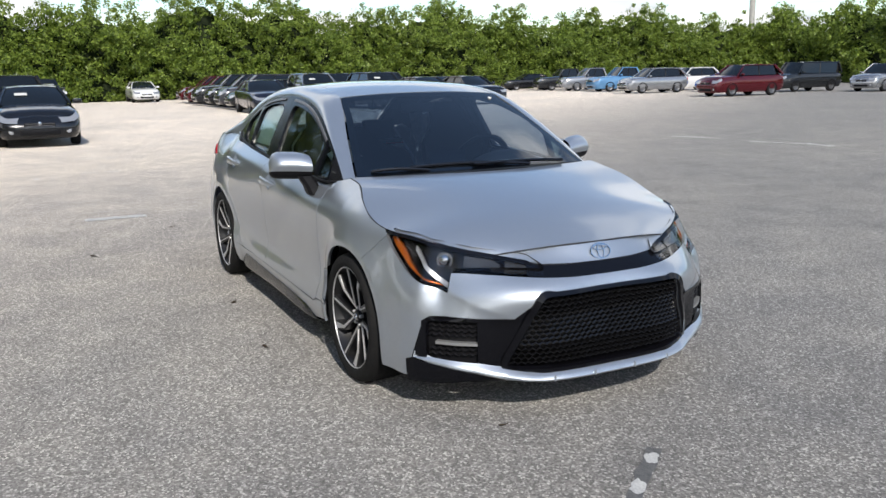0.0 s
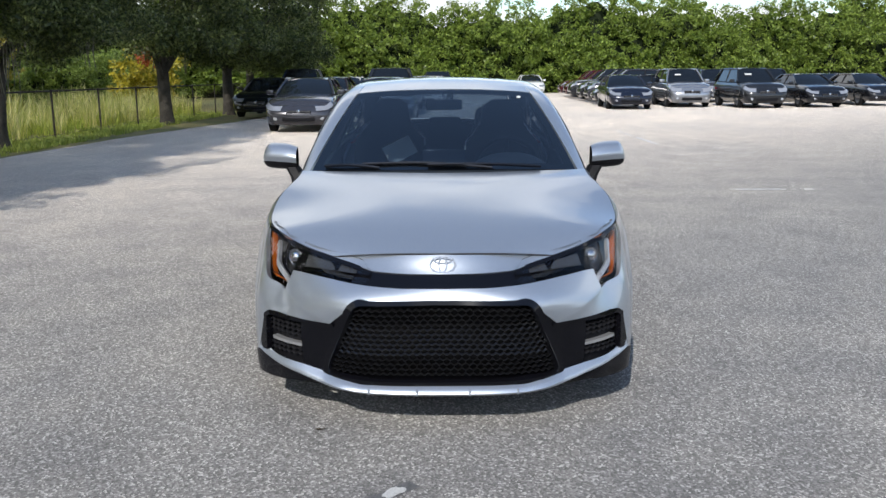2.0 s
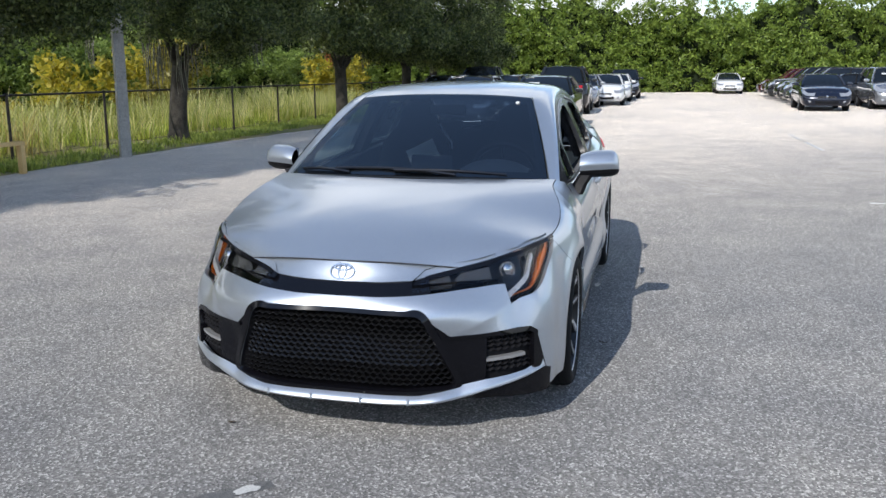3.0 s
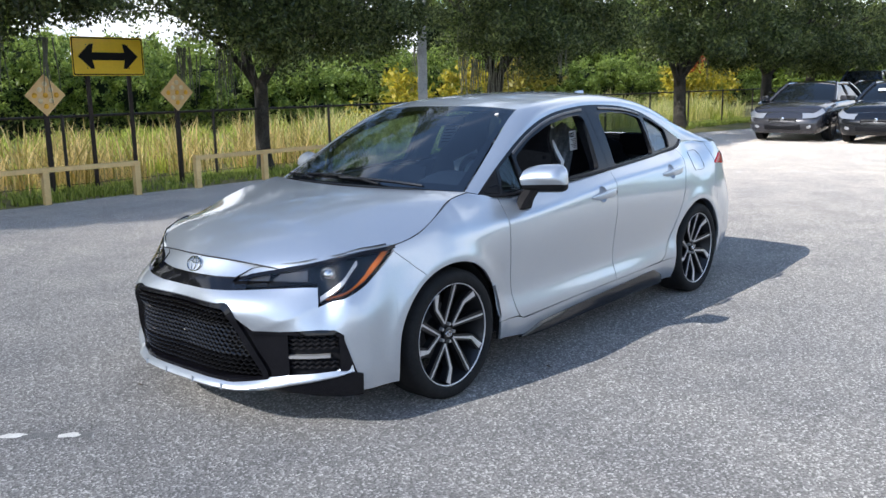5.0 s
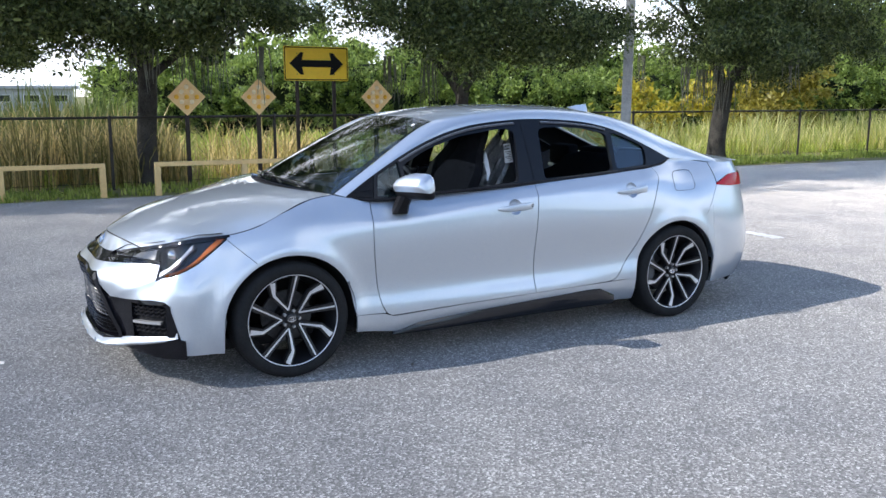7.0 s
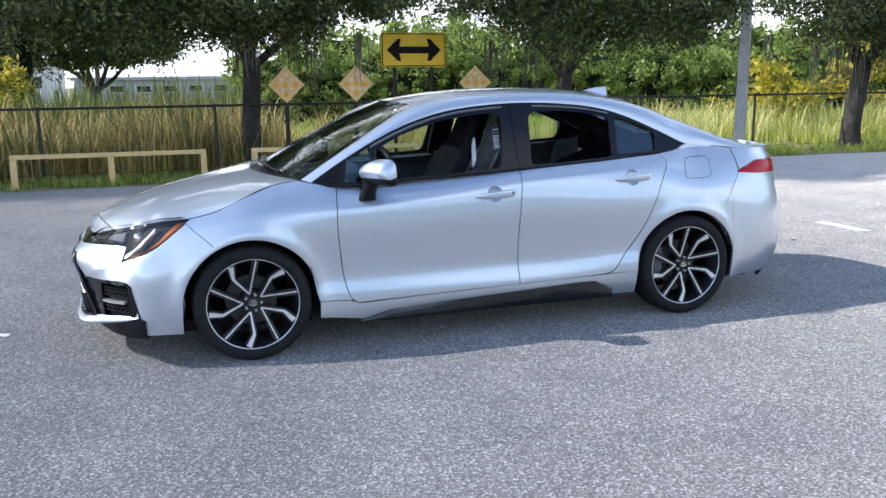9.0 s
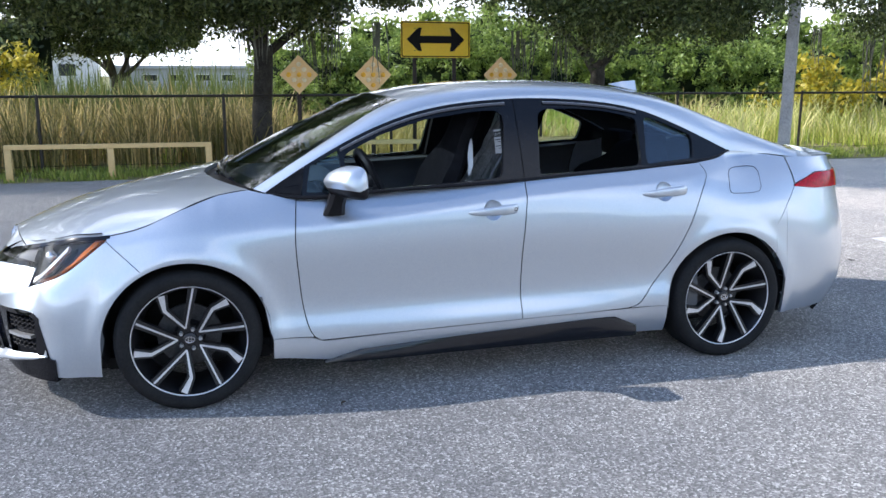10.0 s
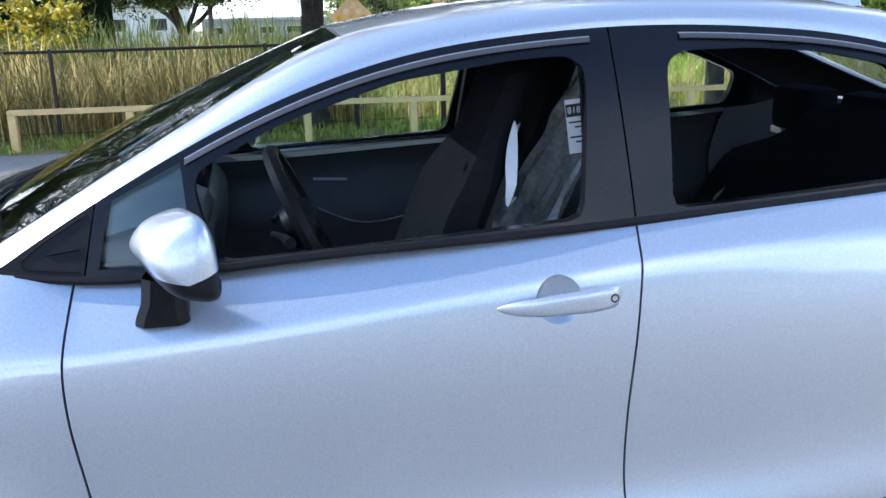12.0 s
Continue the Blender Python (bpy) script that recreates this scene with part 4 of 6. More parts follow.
def parked(kind, color, x, y, yaw, group, label, sheet=False):
    """A parked car: shell, glass house with pillars, lamps, grille, mirrors and wheels."""
    L, W, z0, z1, zd, zr, sb, rf, rr, rb = KINDS[kind]
    body_m = PAINTS[color]
    ob = thing("parked_car", label, "car", group, pose(x, y, 0, 0, 0, yaw))
    xs = np.r_[np.linspace(-L / 2, -L / 2 + .35, 7), np.linspace(-L / 2 + .5, L / 2 - .6, 22), np.linspace(L / 2 - .5, L / 2, 9)]
    e = np.abs(xs) / (L / 2)
    w = W * (1 - .1 * np.maximum(e - .68, 0) ** 2 / .32**2 - .1 * np.maximum(e - .9, 0) ** 2 / .1**2)
    deck = np.interp(xs, [-L / 2, -L / 2 + .12, rb, sb, L / 2 - .75, L / 2 - .4, L / 2 - .18, L / 2], [zd - .12, zd, zd, z1, z0 + .18, z0 + .13, z0 + .07, z0 - .01])
    if kind == "pickup":
        deck = np.interp(xs, [-L / 2, rb - .05, rb, sb, L / 2 - .3, L / 2], [1.1, 1.1, 1.12, z1, z0 + .05, z0 - .06])
    low = np.interp(xs, [-L / 2, -L / 2 + .25, L / 2 - .3, L / 2], [.42, .26, .22, .21])
    rows = []
    for f, wz in ((.9, 0), (.985, .18), (1, .42), (.995, .66), (.975, .82), (.9, .94), (.72, .995), (.36, 1.02), (0, 1.03)):
        ease = np.clip((e - .74) / .26, 0, 1) ** 2
        pull = .2 * max((wz - .5) / .5, 0) ** 1.6 + .12 * max((.3 - wz) / .3, 0)
        rows.append(np.stack([xs - np.sign(xs) * ease * pull, w * f, low + (deck - low) * wz], -1))
    half = np.stack(rows, 1)
    bow = [half[-1:] * [1, f, 1] + [dx, 0, 0] for f, dx in ((.84, .03), (.62, .052), (.36, .066), (0, .072))]
    stern = [half[:1] * [1, f, 1] - [dx, 0, 0] for f, dx in ((0, .05), (.4, .045), (.75, .025))]
    half = np.concatenate([*stern, half, *bow], 0)
    part("body", sides(grid(half)), body_m, ob)
    # roof and glass
    belt_w, roof_w = W * .92, W * (.66 if kind != 'van' else .74)

    def cabin(x0, z0c, w0, x1, z1c, w1, n=8):
        t = np.linspace(0, 1, n)[:, None]
        q = np.linspace(-1, 1, 13)[None]
        return np.stack([x0 + (x1 - x0) * t - .09 * q**2 * np.sign(x0) * (1 - t * .5), (w0 + (w1 - w0) * t) * q, z0c + (z1c - z0c) * t - .035 * q**2 * t + .05 * np.sin(math.pi * t) * .4], -1)
    zs, zb = np.interp(sb, xs, deck) + .0, np.interp(rb, xs, deck)
    part("windscreen", grid(cabin(sb, zs, belt_w * .93, rf, zr - .03, roof_w)), CAR_GLASS, ob)
    part("rear_window", grid(cabin(rb, zb, belt_w * .9, rr, zr - .04, roof_w)), CAR_GLASS, ob)
    t, q = np.linspace(0, 1, 10)[:, None], np.linspace(-1, 1, 13)[None]
    part("roof", panel(np.stack([rf + (rr - rf) * t + 0 * q, roof_w * 1.03 * q + 0 * t, zr - .03 + .03 * np.sin(math.pi * t) - .04 * np.abs(q) ** 3], -1), .03), body_m, ob)
    for s in (1, -1):
        lo, hi = [(sb - .02, zs - .02), (rb + .02, zb - .02)], [(rf, zr - .05), (rr, zr - .06)]
        cut = [(sb - .12, rf), ((sb + rb) / 2 + .1, (rf + rr) / 2 + .08), (rb + .5 if kind != "pickup" else rb + .1, rr + .08)]
        for (a0, a1), (b0, b1) in zip(cut[:-1], cut[1:]):
            zf = lambda xx: np.interp(xx, [rb, sb], [zb, zs]) - .01
            P = np.array([[[a0, s * belt_w * .985, zf(a0)], [a1, s * roof_w * 1.02, zr - .085]], [[b0 + .05, s * belt_w * .985, zf(b0)], [b1 + .05, s * roof_w * 1.02, zr - .085]]])
            part("side_window", grid(P), CAR_GLASS, ob)
        for p0, p1, wd in (((sb, s * belt_w * .95, zs - .01), (rf, s * roof_w, zr - .05), .035), ((rb, s * belt_w * .92, zb - .01), (rr, s * roof_w, zr - .06), .06), ((cut[1][0] + .02, s * belt_w * .97, (zs + zb) / 2 - .02), (cut[1][1] + .02, s * roof_w * 1.0, zr - .07), .03)):
            part("pillar", tube([p0, tuple((np.array(p0) + p1) / 2 + [0, s * .012, .012]), p1], wd, 6), SATIN if p0[0] == cut[1][0] + .02 else body_m, ob)
        part("pillar", tube([(rf, s * roof_w, zr - .055), ((rf + rr) / 2, s * roof_w * 1.03, zr - .045), (rr, s * roof_w, zr - .065)], .035, 6), body_m, ob)
        eye = half[-10:-2, 3:6] + [.01, .006, .004]
        eye[:, 0, 2] = np.minimum(eye[:, 0, 2] + np.linspace(.09, .02, len(eye)), eye[:, 1, 2] - .01)
        part("headlight", grid(eye * [1, s, 1]), LAMP_CLEAR, ob)
        part("tail_lamp", box(-L / 2 - .01, -L / 2 + .16, s * W * .62 - .12, s * W * .62 + .1, zd - .28, zd - .12, .02), REDLENS, ob)
        part("mirror", shifted(box(-.06, .06, -.1, .1, -.06, .06, .03), sb - .2, s * (W + .06), zs + .06), body_m, ob)
        for hx in (L * .29, -L * .29):
            wheel = new("wheel")
            wheel.parent = ob
            wheel.matrix_basis = pose(hx, s * (W - .11), .328, 0, 0, 0 if s > 0 else 180)
            part("tyre", tyre_far, RUBBER, wheel)
            part("rim", rim_far, RIM_FAR, wheel)
            a = np.linspace(0, math.pi, 14)
            arc = np.array([[(hx + q * math.cos(k), s * (W + .005), .328 + q * math.sin(k)) for q in (.325, .385)] for k in a])
            part("wheel_arch", grid(arc), SATIN, ob)
    # solid dark box added as cabin shade behind gaps between panes and pillars
    part("cabin_filler", box(rr - .1, rf + .1, -roof_w * .93, roof_w * .93, zs - .1, zr - .2, .04), DARK, ob)
    gx = L / 2 + .045
    gz = z0 - .2
    part("grille", plate_front(gx, W * .36, gz - .075, gz + .05), SATIN, ob, "dark grille")
    for k in range(3):
        part("grille_bar", shifted(box(-.006, .008, -W * .34, W * .34, -.006, .006), gx, 0, gz - .05 + .04 * k), RIM_FAR, ob)
    part("lower_intake", plate_front(L / 2 + .055, W * .46, .3, .43), SATIN, ob, "dark lower intake")
    for s in (1, -1):
        part("fog_lamp", shifted(lathe([(0, .012), (.04, .01), (.055, 0)], 12, "x"), L / 2 + .012, s * W * .66, .38), LAMP_CLEAR, ob)
    part("badge", shifted(lathe([(0, .008), (.03, .006), (.042, 0)], 14, "x"), gx + .008, 0, gz + .035), CHROME, ob)
    if sheet:
        part("windscreen_card", turned(box(-.002, .002, -.14, .14, -.05, .05), Matrix.Translation(((sb + rf) / 2 + .02, -.3 * W, (zs + zr) / 2 + .02)) @ Matrix.Rotation(radians(-55), 4, "Y")), PAPER, ob, "white card behind the windscreen")
    return ob


def plate_front(x, w, z0, z1):
    return box(x - .05, x, -w, w, z0, z1, .015)


ROW_A, ROW_B, ROW_C = "cars parked by the oaks", "cars parked in the middle row", "cars parked along the far side"
parked("sedan", "black", -18.7, -1.74, 1, ROW_A, "black sedan parked facing the open lot", True)
parked("sedan", "grey", -18.9, -3.88, 2, ROW_A, "dark grey sedan parked on the lot")
parked("sedan", "black", -27.0, -6.6, -2, ROW_A, "black sedan parked under the oaks")
parked("pickup", "black", -34.2, -6.6, 0, ROW_A, "black pickup parked under the oaks")
parked("big_suv", "charcoal", -27.8, -2.1, 182, ROW_A, "grey sport utility car parked behind others")
parked("sedan", "silver", -33.5, -2.0, 0, ROW_A, "silver sedan parked behind others")
parked("sedan", "white", -36.2, -1.1, 2, ROW_A, "white sedan parked in the row")
parked("sedan", "white", -41.5, -.9, 0, ROW_A, "white sedan parked in the row")
parked("suv", "black", -46.5, -.6, 0, ROW_A, "black sport utility car parked in the row")
parked("sedan", "brown", -27.2, -4.4, 0, ROW_A, "dark brown sedan parked in the row")
parked("sedan", "white", -32.5, -4.4, 0, ROW_A, "white sedan parked in the row")
parked("sedan", "navy", -31.9, 7.55, -3, ROW_B, "dark blue sedan parked at the row's end")
parked("suv", "silver", -33.7, 10.45, -2, ROW_B, "silver sport utility car parked in the row", True)
parked("suv", "charcoal", -32.2, 13.0, 0, ROW_B, "charcoal sport utility car parked in the row", True)
parked("sedan", "black", -32.6, 15.6, 2, ROW_B, "black sedan with a wide grille parked in the row")
parked("sedan", "black", -33.9, 18.7, 3, ROW_B, "black sedan parked at the row's other end")
for i, (c, k, xx) in enumerate((("charcoal", "sedan", -36.2), ("grey", "suv", -39.0), ("black", "suv", -41.9), ("charcoal", "big_suv", -45.0), ("maroon", "suv", -48.6), ("maroon", "suv", -51.6))):
    parked(k, c, xx, 9.3 + .06 * i, -90, ROW_B, {"maroon": "dark red sport utility car parked nose out"}.get(c, "dark car parked nose out in the row"))
parked("suv", "grey", -39.5, 13.6, 0, ROW_B, "grey sport utility car in the second row")
parked("sedan", "white", -40.0, 10.9, 0, ROW_B, "white sedan in the second row")
parked("sedan", "charcoal", -39.2, 19.4, 0, ROW_B, "charcoal sedan in the second row")
parked("suv", "black", -39.8, 16.6, 0, ROW_B, "black sport utility car in the second row")
parked("sedan", "white", -58.1, 6.0, 0, ROW_B, "white sedan standing alone before the hedge")
parked("big_suv", "maroon", -31.0, 34.3, -92, ROW_C, "maroon sport utility car parked side on")
parked("suv", "silver", -40.9, 36.4, -97, ROW_C, "silver sport utility car parked side on")
parked("pickup", "sky", -47.2, 38.9, -100, ROW_C, "pale blue pickup parked in the row")
parked("pickup", "silver", -51.6, 39.2, -104, ROW_C, "silver pickup parked in the row")
parked("pickup", "charcoal", -56.0, 39.8, -104, ROW_C, "charcoal pickup parked in the row")
parked("sedan", "black", -60.0, 38.6, -104, ROW_C, "black sedan parked at the row's end")
parked("suv", "white", -44.2, 42.6, -95, ROW_C, "white sport utility car parked behind others")
parked("sedan", "blue", -39.6, 42.0, -95, ROW_C, "bright blue car parked behind others")
parked("van", "charcoal", -34.3, 42.9, -92, ROW_C, "dark grey van parked side on")
parked("suv", "silver", -30.2, 45.2, -85, ROW_C, "silver sport utility car parked in the row")
parked("suv", "white", -26.6, 47.0, -85, ROW_C, "white sport utility car parked in the row")


# ---- dead leaves on the asphalt ----
LEAF_BROWN = mat("dead_leaf", (.07, .045, .025), .8, second=(.03, .022, .015), scale=40)


def dead_leaf(x, y, size, turn):
    """A curled dry leaf with a raised middle rib."""
    t = np.linspace(-1, 1, 9)[:, None]
    q = np.linspace(-1, 1, 5)[None]
    w = (1 - t**2) ** .7 * .42
    P = np.stack([size * t + 0 * q, size * w * q, .006 + size * (.28 * np.abs(q) ** 1.5 * w + .12 * t**2)], -1)
    ob = thing("dead_leaf", "dry brown leaf lying on the asphalt", "leaf", "fallen leaves", pose(x, y, 0, 0, 0, turn))
    part("blade", grid(P), LEAF_BROWN, ob)
    part("stalk", tube([(size, 0, .01), (size * 1.35, .1 * size, .012), (size * 1.6, .25 * size, .008)], [.002, .0018, .0012], 5), LEAF_BROWN, ob)


for x, y, size, turn in ((-2.58, -1.75, .07, 20), (2.2, -.52, .028, 80), (-.42, -1.05, .06, 150), (.62, -1.12, .05, 10), (.7, .98, .035, 60), (-3.74, -.92, .05, 100), (-3.3, 1.9, .04, 10), (1.3, 3.6, .022, 45), (3.1, 1.4, .02, 120)):
    dead_leaf(x, y, size * .62, turn)


# ---- the silver sedan ----
car = thing("sedan", "silver four-door sedan on asphalt with its side windows open", "car")


def ux(x):
    """Share of the plan at a station along the side."""
    return np.interp(-np.asarray(x, float), -_b[90:520, 0], _u[90:520])


def on_skin(uz, off=0.0):
    return skin(uz[..., 0], uz[..., 1], off)


def strip(u0, u1, low, high, steps, rows=8, off=0.0):
    """A net on the skin between two heights given along the plan."""
    us = np.linspace(u0, u1, steps)
    w = np.linspace(0, 1, rows)[None]
    z = low(us)[:, None] * (1 - w) + high(us)[:, None] * w
    return skin(us[:, None] + 0 * w, z, off)


def arch(hub, r=.355):
    return lambda u: .318 + np.sqrt(np.maximum(r * r - (np.interp(u, _u, _b[:, 0]) - hub) ** 2, 0))


def shares(pts, n):
    return along(pts)(np.linspace(0, 1, n))


# front bumper: painted bands, lip, black lower face
BUMP_LOW = [(0, .562), (.05, .560), (.061, .553), (.0815, .459), (.1, .461), (.13, .468), (.141, .464), (.146, .44), (.1585, .19)]
LAMP_LOW = [(.130, .563), (.139, .582), (.148, .595), (.159, .620), (.168, .648), (.177, .688), (.187, .734), (.198, .784)]
SEAM_F = [(.1945, .768), (.2215, .634)]
LIP_TOP = [(0, .218), (.06, .22), (.085, .243), (.106, .266), (.14, .286), (.153, .284)]
LIP_LOW = [(0, .172), (.06, .174), (.085, .19), (.106, .222), (.14, .258), (.153, .282)]
fa = arch(1.35)
bump = [panel(strip(0, .130, lines(BUMP_LOW), lines([(0, .612), (.03, .614), (.055, .621), (.09, .632), (.119, .638), (.13, .636)]), 100, 34), .005),
        panel(strip(.130, .1585, lines(BUMP_LOW), lines([(u, z - .004) for u, z in LAMP_LOW]), 30, 34), .02),
        panel(strip(.1585, .1945, lambda u: np.where(u < ux(1.705), .188, fa(u)), lines([(u, z - .004) for u, z in LAMP_LOW]), 34, 22), .02),
        panel(strip(.1945, .2215, fa, lines(SEAM_F), 26, 14), .02)]
bumper = part("front_bumper", sides(joined(*bump)), SILVER, car)
part("lower_lip", sides(panel(strip(0, .153, lines(LIP_LOW), lines(LIP_TOP), 60, 6, np.array([.03, .046, .044, .034, .018, .004])[None] * np.interp(np.linspace(0, .153, 60), [0, .07, .11, .153], [1, 1, .55, .2])[:, None]), .03)), SILVER, bumper)
part("air_dam", sides(joined(panel(strip(0, .1585, lines([(0, .15), (.085, .172), (.12, .18), (.1585, .17)]), lines(LIP_LOW), 40, 4, -.004), .04),
                             panel(strip(.1, .159, lines([(.1, .2), (.122, .178), (.14, .168), (.159, .172)]), lines([(.1, .216), (.14, .256), (.153, .278), (.159, .268)]), 24, 4, .008), .02))), GLOSS, bumper, "gloss black lower air dam")
for y in (-.3, -.1, .1, .3):
    p = skin(share(2.26, abs(y)), .196, .04)
    part("lip_step", shifted(box(-.003, .004, -.004, .004, -.012, .014, .001), p[0], math.copysign(p[1], y), p[2]), SILVER, bumper)


# grille: recess, frame, waved bars
def grille_edge(z):
    return np.interp(z, [.235, .26, .553], [.0855, .0865, .0605])


zs = np.linspace(.232, .556, 16)
aw = np.linspace(0, 1, 40)
grille = part("grille", sides(grid(skin(aw[:, None] * grille_edge(zs)[None], zs[None] + 0 * aw[:, None], -.055))), DARK, car, "black honeycomb grille")
# surround: one moulding that follows the opening
corner = np.array([(0, .556), (.336, .556), (.352, .551), (.362, .54), (.508, .264), (.509, .248), (.498, .239), (.3, .234), (0, .233)])
run = np.r_[0, np.cumsum(np.linalg.norm(np.diff(corner, axis=0), axis=1))]
ge = np.stack([np.interp(np.linspace(0, run[-1], 160), run, corner[:, k]) for k in range(2)], -1)
for k in range(6):
    ge[1:-1] = (ge[:-2] + 2 * ge[1:-1] + ge[2:]) / 4
gt = np.gradient(ge, axis=0)
gt /= np.linalg.norm(gt, axis=1)[:, None]
gn = np.stack([-gt[:, 1], gt[:, 0]], -1)
wide = np.interp(ge[:, 0], [0, .3, .345, .36, .5], [.016, .018, .028, .03, .03])
rows = []
for k, d in ((-.25, -.055), (-.2, .002), (0, .011), (.9, .009), (1, -.03)):
    q = ge + gn * (wide * k)[:, None]
    rows.append(skin(np.maximum(q[:, 0], 0) / 5.9, q[:, 1], d))
part("grille_frame", sides(grid(np.stack(rows, 1))), GLOSS, grille, "gloss black grille surround")


def wave_bar(z, u1, off, deep=.03, high=.0075, u0=0.0, phase=0):
    n = int((u1 - u0) / .0009)
    us = np.linspace(u0, u1, n)
    zz = z + .0042 * np.clip((np.abs((us / .0027 + phase) % 2 - 1) * 2 - 1) * 1.6, -1, 1)
    ring = [skin(us, zz + dz, d) for dz, d in ((-high, off - deep), (-high * .6, off), (high * .1, off), (high, off - .0055), (high, off - deep))]
    return panel(np.stack(ring, 1), 0)


for k in range(14):
    z = .262 + k * .0208
    flat = 4 <= k <= 10
    part("grille_bar", sides(wave_bar(z, grille_edge(z), -.012 if flat else -.004, .012 if flat else .03, .006 if flat else .0034, phase=k % 2)), GRILLE, grille)

# side pockets with running lights
for s in (1, -1):
    side = (lambda bit: bit) if s > 0 else flip
    zz = np.linspace(.228, .5, 18)
    wj = np.linspace(0, 1, 10)[:, None]
    u_in, u_out = grille_edge(zz) + .002, np.interp(zz, [.228, .27, .46, .5], [.1, .107, .107, .083])
    web = panel(skin(u_in[None] * (1 - wj) + u_out[None] * wj, zz[None] + 0 * wj, -.005), .03)
    pocket = part("bumper_pocket", side(panel(strip(.08, .1575, lines([(u, z - .02) for u, z in LIP_TOP]), lines([(u, z + .006) for u, z in BUMP_LOW]), 46, 12, -.034), 0)), SATIN, car, "black bumper pocket with a slim running light")
    part("pocket_frame", side(joined(web,
                                     panel(strip(.078, .147, lines([(.078, .45), (.14, .448), (.147, .42)]), lines([(.078, .463), (.1, .4625), (.13, .47), (.141, .466), (.147, .444)]), 36, 4, .003), .03),
                                     panel(strip(.1435, .1585, lines([(.1435, .28), (.1585, .19)]), lines([(.1435, .458), (.146, .442), (.1585, .205)]), 14, 8, .003), .03))), GLOSS, pocket)
    part("running_light", side(panel(strip(.098, .137, lines([(.098, .340), (.137, .345)]), lines([(.098, .3525), (.137, .3585)]), 24, 4, -.006), .025)), GREYBAR, pocket, "slim satin silver running light bar")
    for z in (.30, .322, .385, .405, .425):
        part("pocket_rib", side(wave_bar(z, .143, -.016, .016, .005, .106)), SATIN, pocket)

# black slot and painted nose between the lamps
SLOT = [(0, .662), (.03, .663), (.056, .668), (.066, .677)]
part("nose_slot", sides(panel(strip(0, .07, lines([(0, .606), (.03, .608), (.058, .616), (.07, .62)]), lines([(u, z + .006) for u, z in SLOT]), 30, 5, -.008), 0)), GLOSS, car, "gloss black slot below the hood")
part("nose_panel", sides(panel(strip(0, .097, lines(SLOT + [(.068, .679), (.097, .703)]), lines([(0, .733), (.05, .724), (.097, .7055)]), 50, 8), .005)), SILVER, car)

# badge: a plain chrome ring with two bars
bp, bn = skin(0.0, .696), Vector((.93, 0, .37)).normalized()
turn = Matrix.Translation(tuple(bp + np.array(bn) * .004)) @ bn.to_track_quat("Z", "Y").to_matrix().to_4x4()


def ring(rx, ry, w, steps=40):
    a = np.linspace(0, 2 * math.pi, steps, endpoint=False)
    return tube([(rx * math.cos(t), ry * math.sin(t), 0) for t in np.r_[a, a[:1]]], w, 6, False)


part("badge", turned(joined(ring(.051, .034, .0036), ring(.016, .031, .0028), shifted(ring(.034, .011, .0028), 0, .017, 0)), turn), CHROME, car, "chrome oval badge")

# headlights
LAMP_TOP = [(.056, .641), (.068, .677), (.097, .7025), (.13, .734), (.17, .774), (.198, .788)]
lamp_in = [(.056, .628), (.119, .641), (.130, .638)]
for s in (1, -1):
    side = (lambda bit: bit) if s > 0 else flip
    lamp = part("headlight", side(joined(panel(strip(.056, .130, lines(lamp_in), lines(LAMP_TOP), 40, 8, -.045), -.034), panel(strip(.130, .191, lines(LAMP_LOW), lines(LAMP_TOP), 36, 10, -.045), -.03))), GLOSS, car,
                "swept headlight with a projector, a white guide and an amber strip")
    part("lamp_cover", side(joined(panel(strip(.056, .130, lines(lamp_in), lines(LAMP_TOP), 40, 8), 0), panel(strip(.130, .1975, lines(LAMP_LOW), lines(LAMP_TOP), 36, 10), 0))), LENS, lamp).visible_shadow = False
    part("amber_strip", side(panel(strip(.136, .194, lines([(u, z + .006) for u, z in LAMP_LOW]), lines([(.136, .585), (.152, .615), (.16, .64), (.168, .674), (.176, .72), (.186, .766), (.1965, .7845)]), 34, 5, -.022), .02)), AMBER, lamp, "amber side strip")
    guide = [(.1315, .586), (.137, .602), (.141, .616), (.150, .654), (.160, .714), (.163, .728)]
    part("light_guide", side(panel(strip(.1315, .163, lines([(u, z - .008) for u, z in guide]), lines([(u, z + .012) for u, z in guide]), 26, 4, -.01), .016)), WHITEPL, lamp, "white light guide")
    part("lamp_brow", side(panel(strip(.066, .198, lines([(u, z - .009) for u, z in LAMP_TOP]), lines([(u, z + .004) for u, z in LAMP_TOP]), 60, 3, .0012), .012)), GLOSS, lamp)
    c = skin(.139, .68, -.03)
    lens = lathe([(0, .02), (.012, .0185), (.021, .013), (.027, .004), (.029, -.002), (.034, -.002), (.036, .004), (.036, -.03)], 28, "x")
    part("projector", shifted(turned(lens, Matrix.Rotation(s * .5, 4, "Z")), c[0], s * c[1], c[2]), CHROME, lamp, "round projector lens")
    for u0, u1, z0, z1 in ((.066, .0885, .642, .668), (.0925, .122, .652, .69)):
        part("lamp_module", side(panel(strip(u0, u1, lines([(u0, z0), (u1, z0 + .004)]), lines([(u0, z0 + .012), (u0 + .006, z1 - .006), (u1, z1 + .012)]), 14, 4, -.018), .02)), GREYGLASS, lamp, "smoked reflector unit")

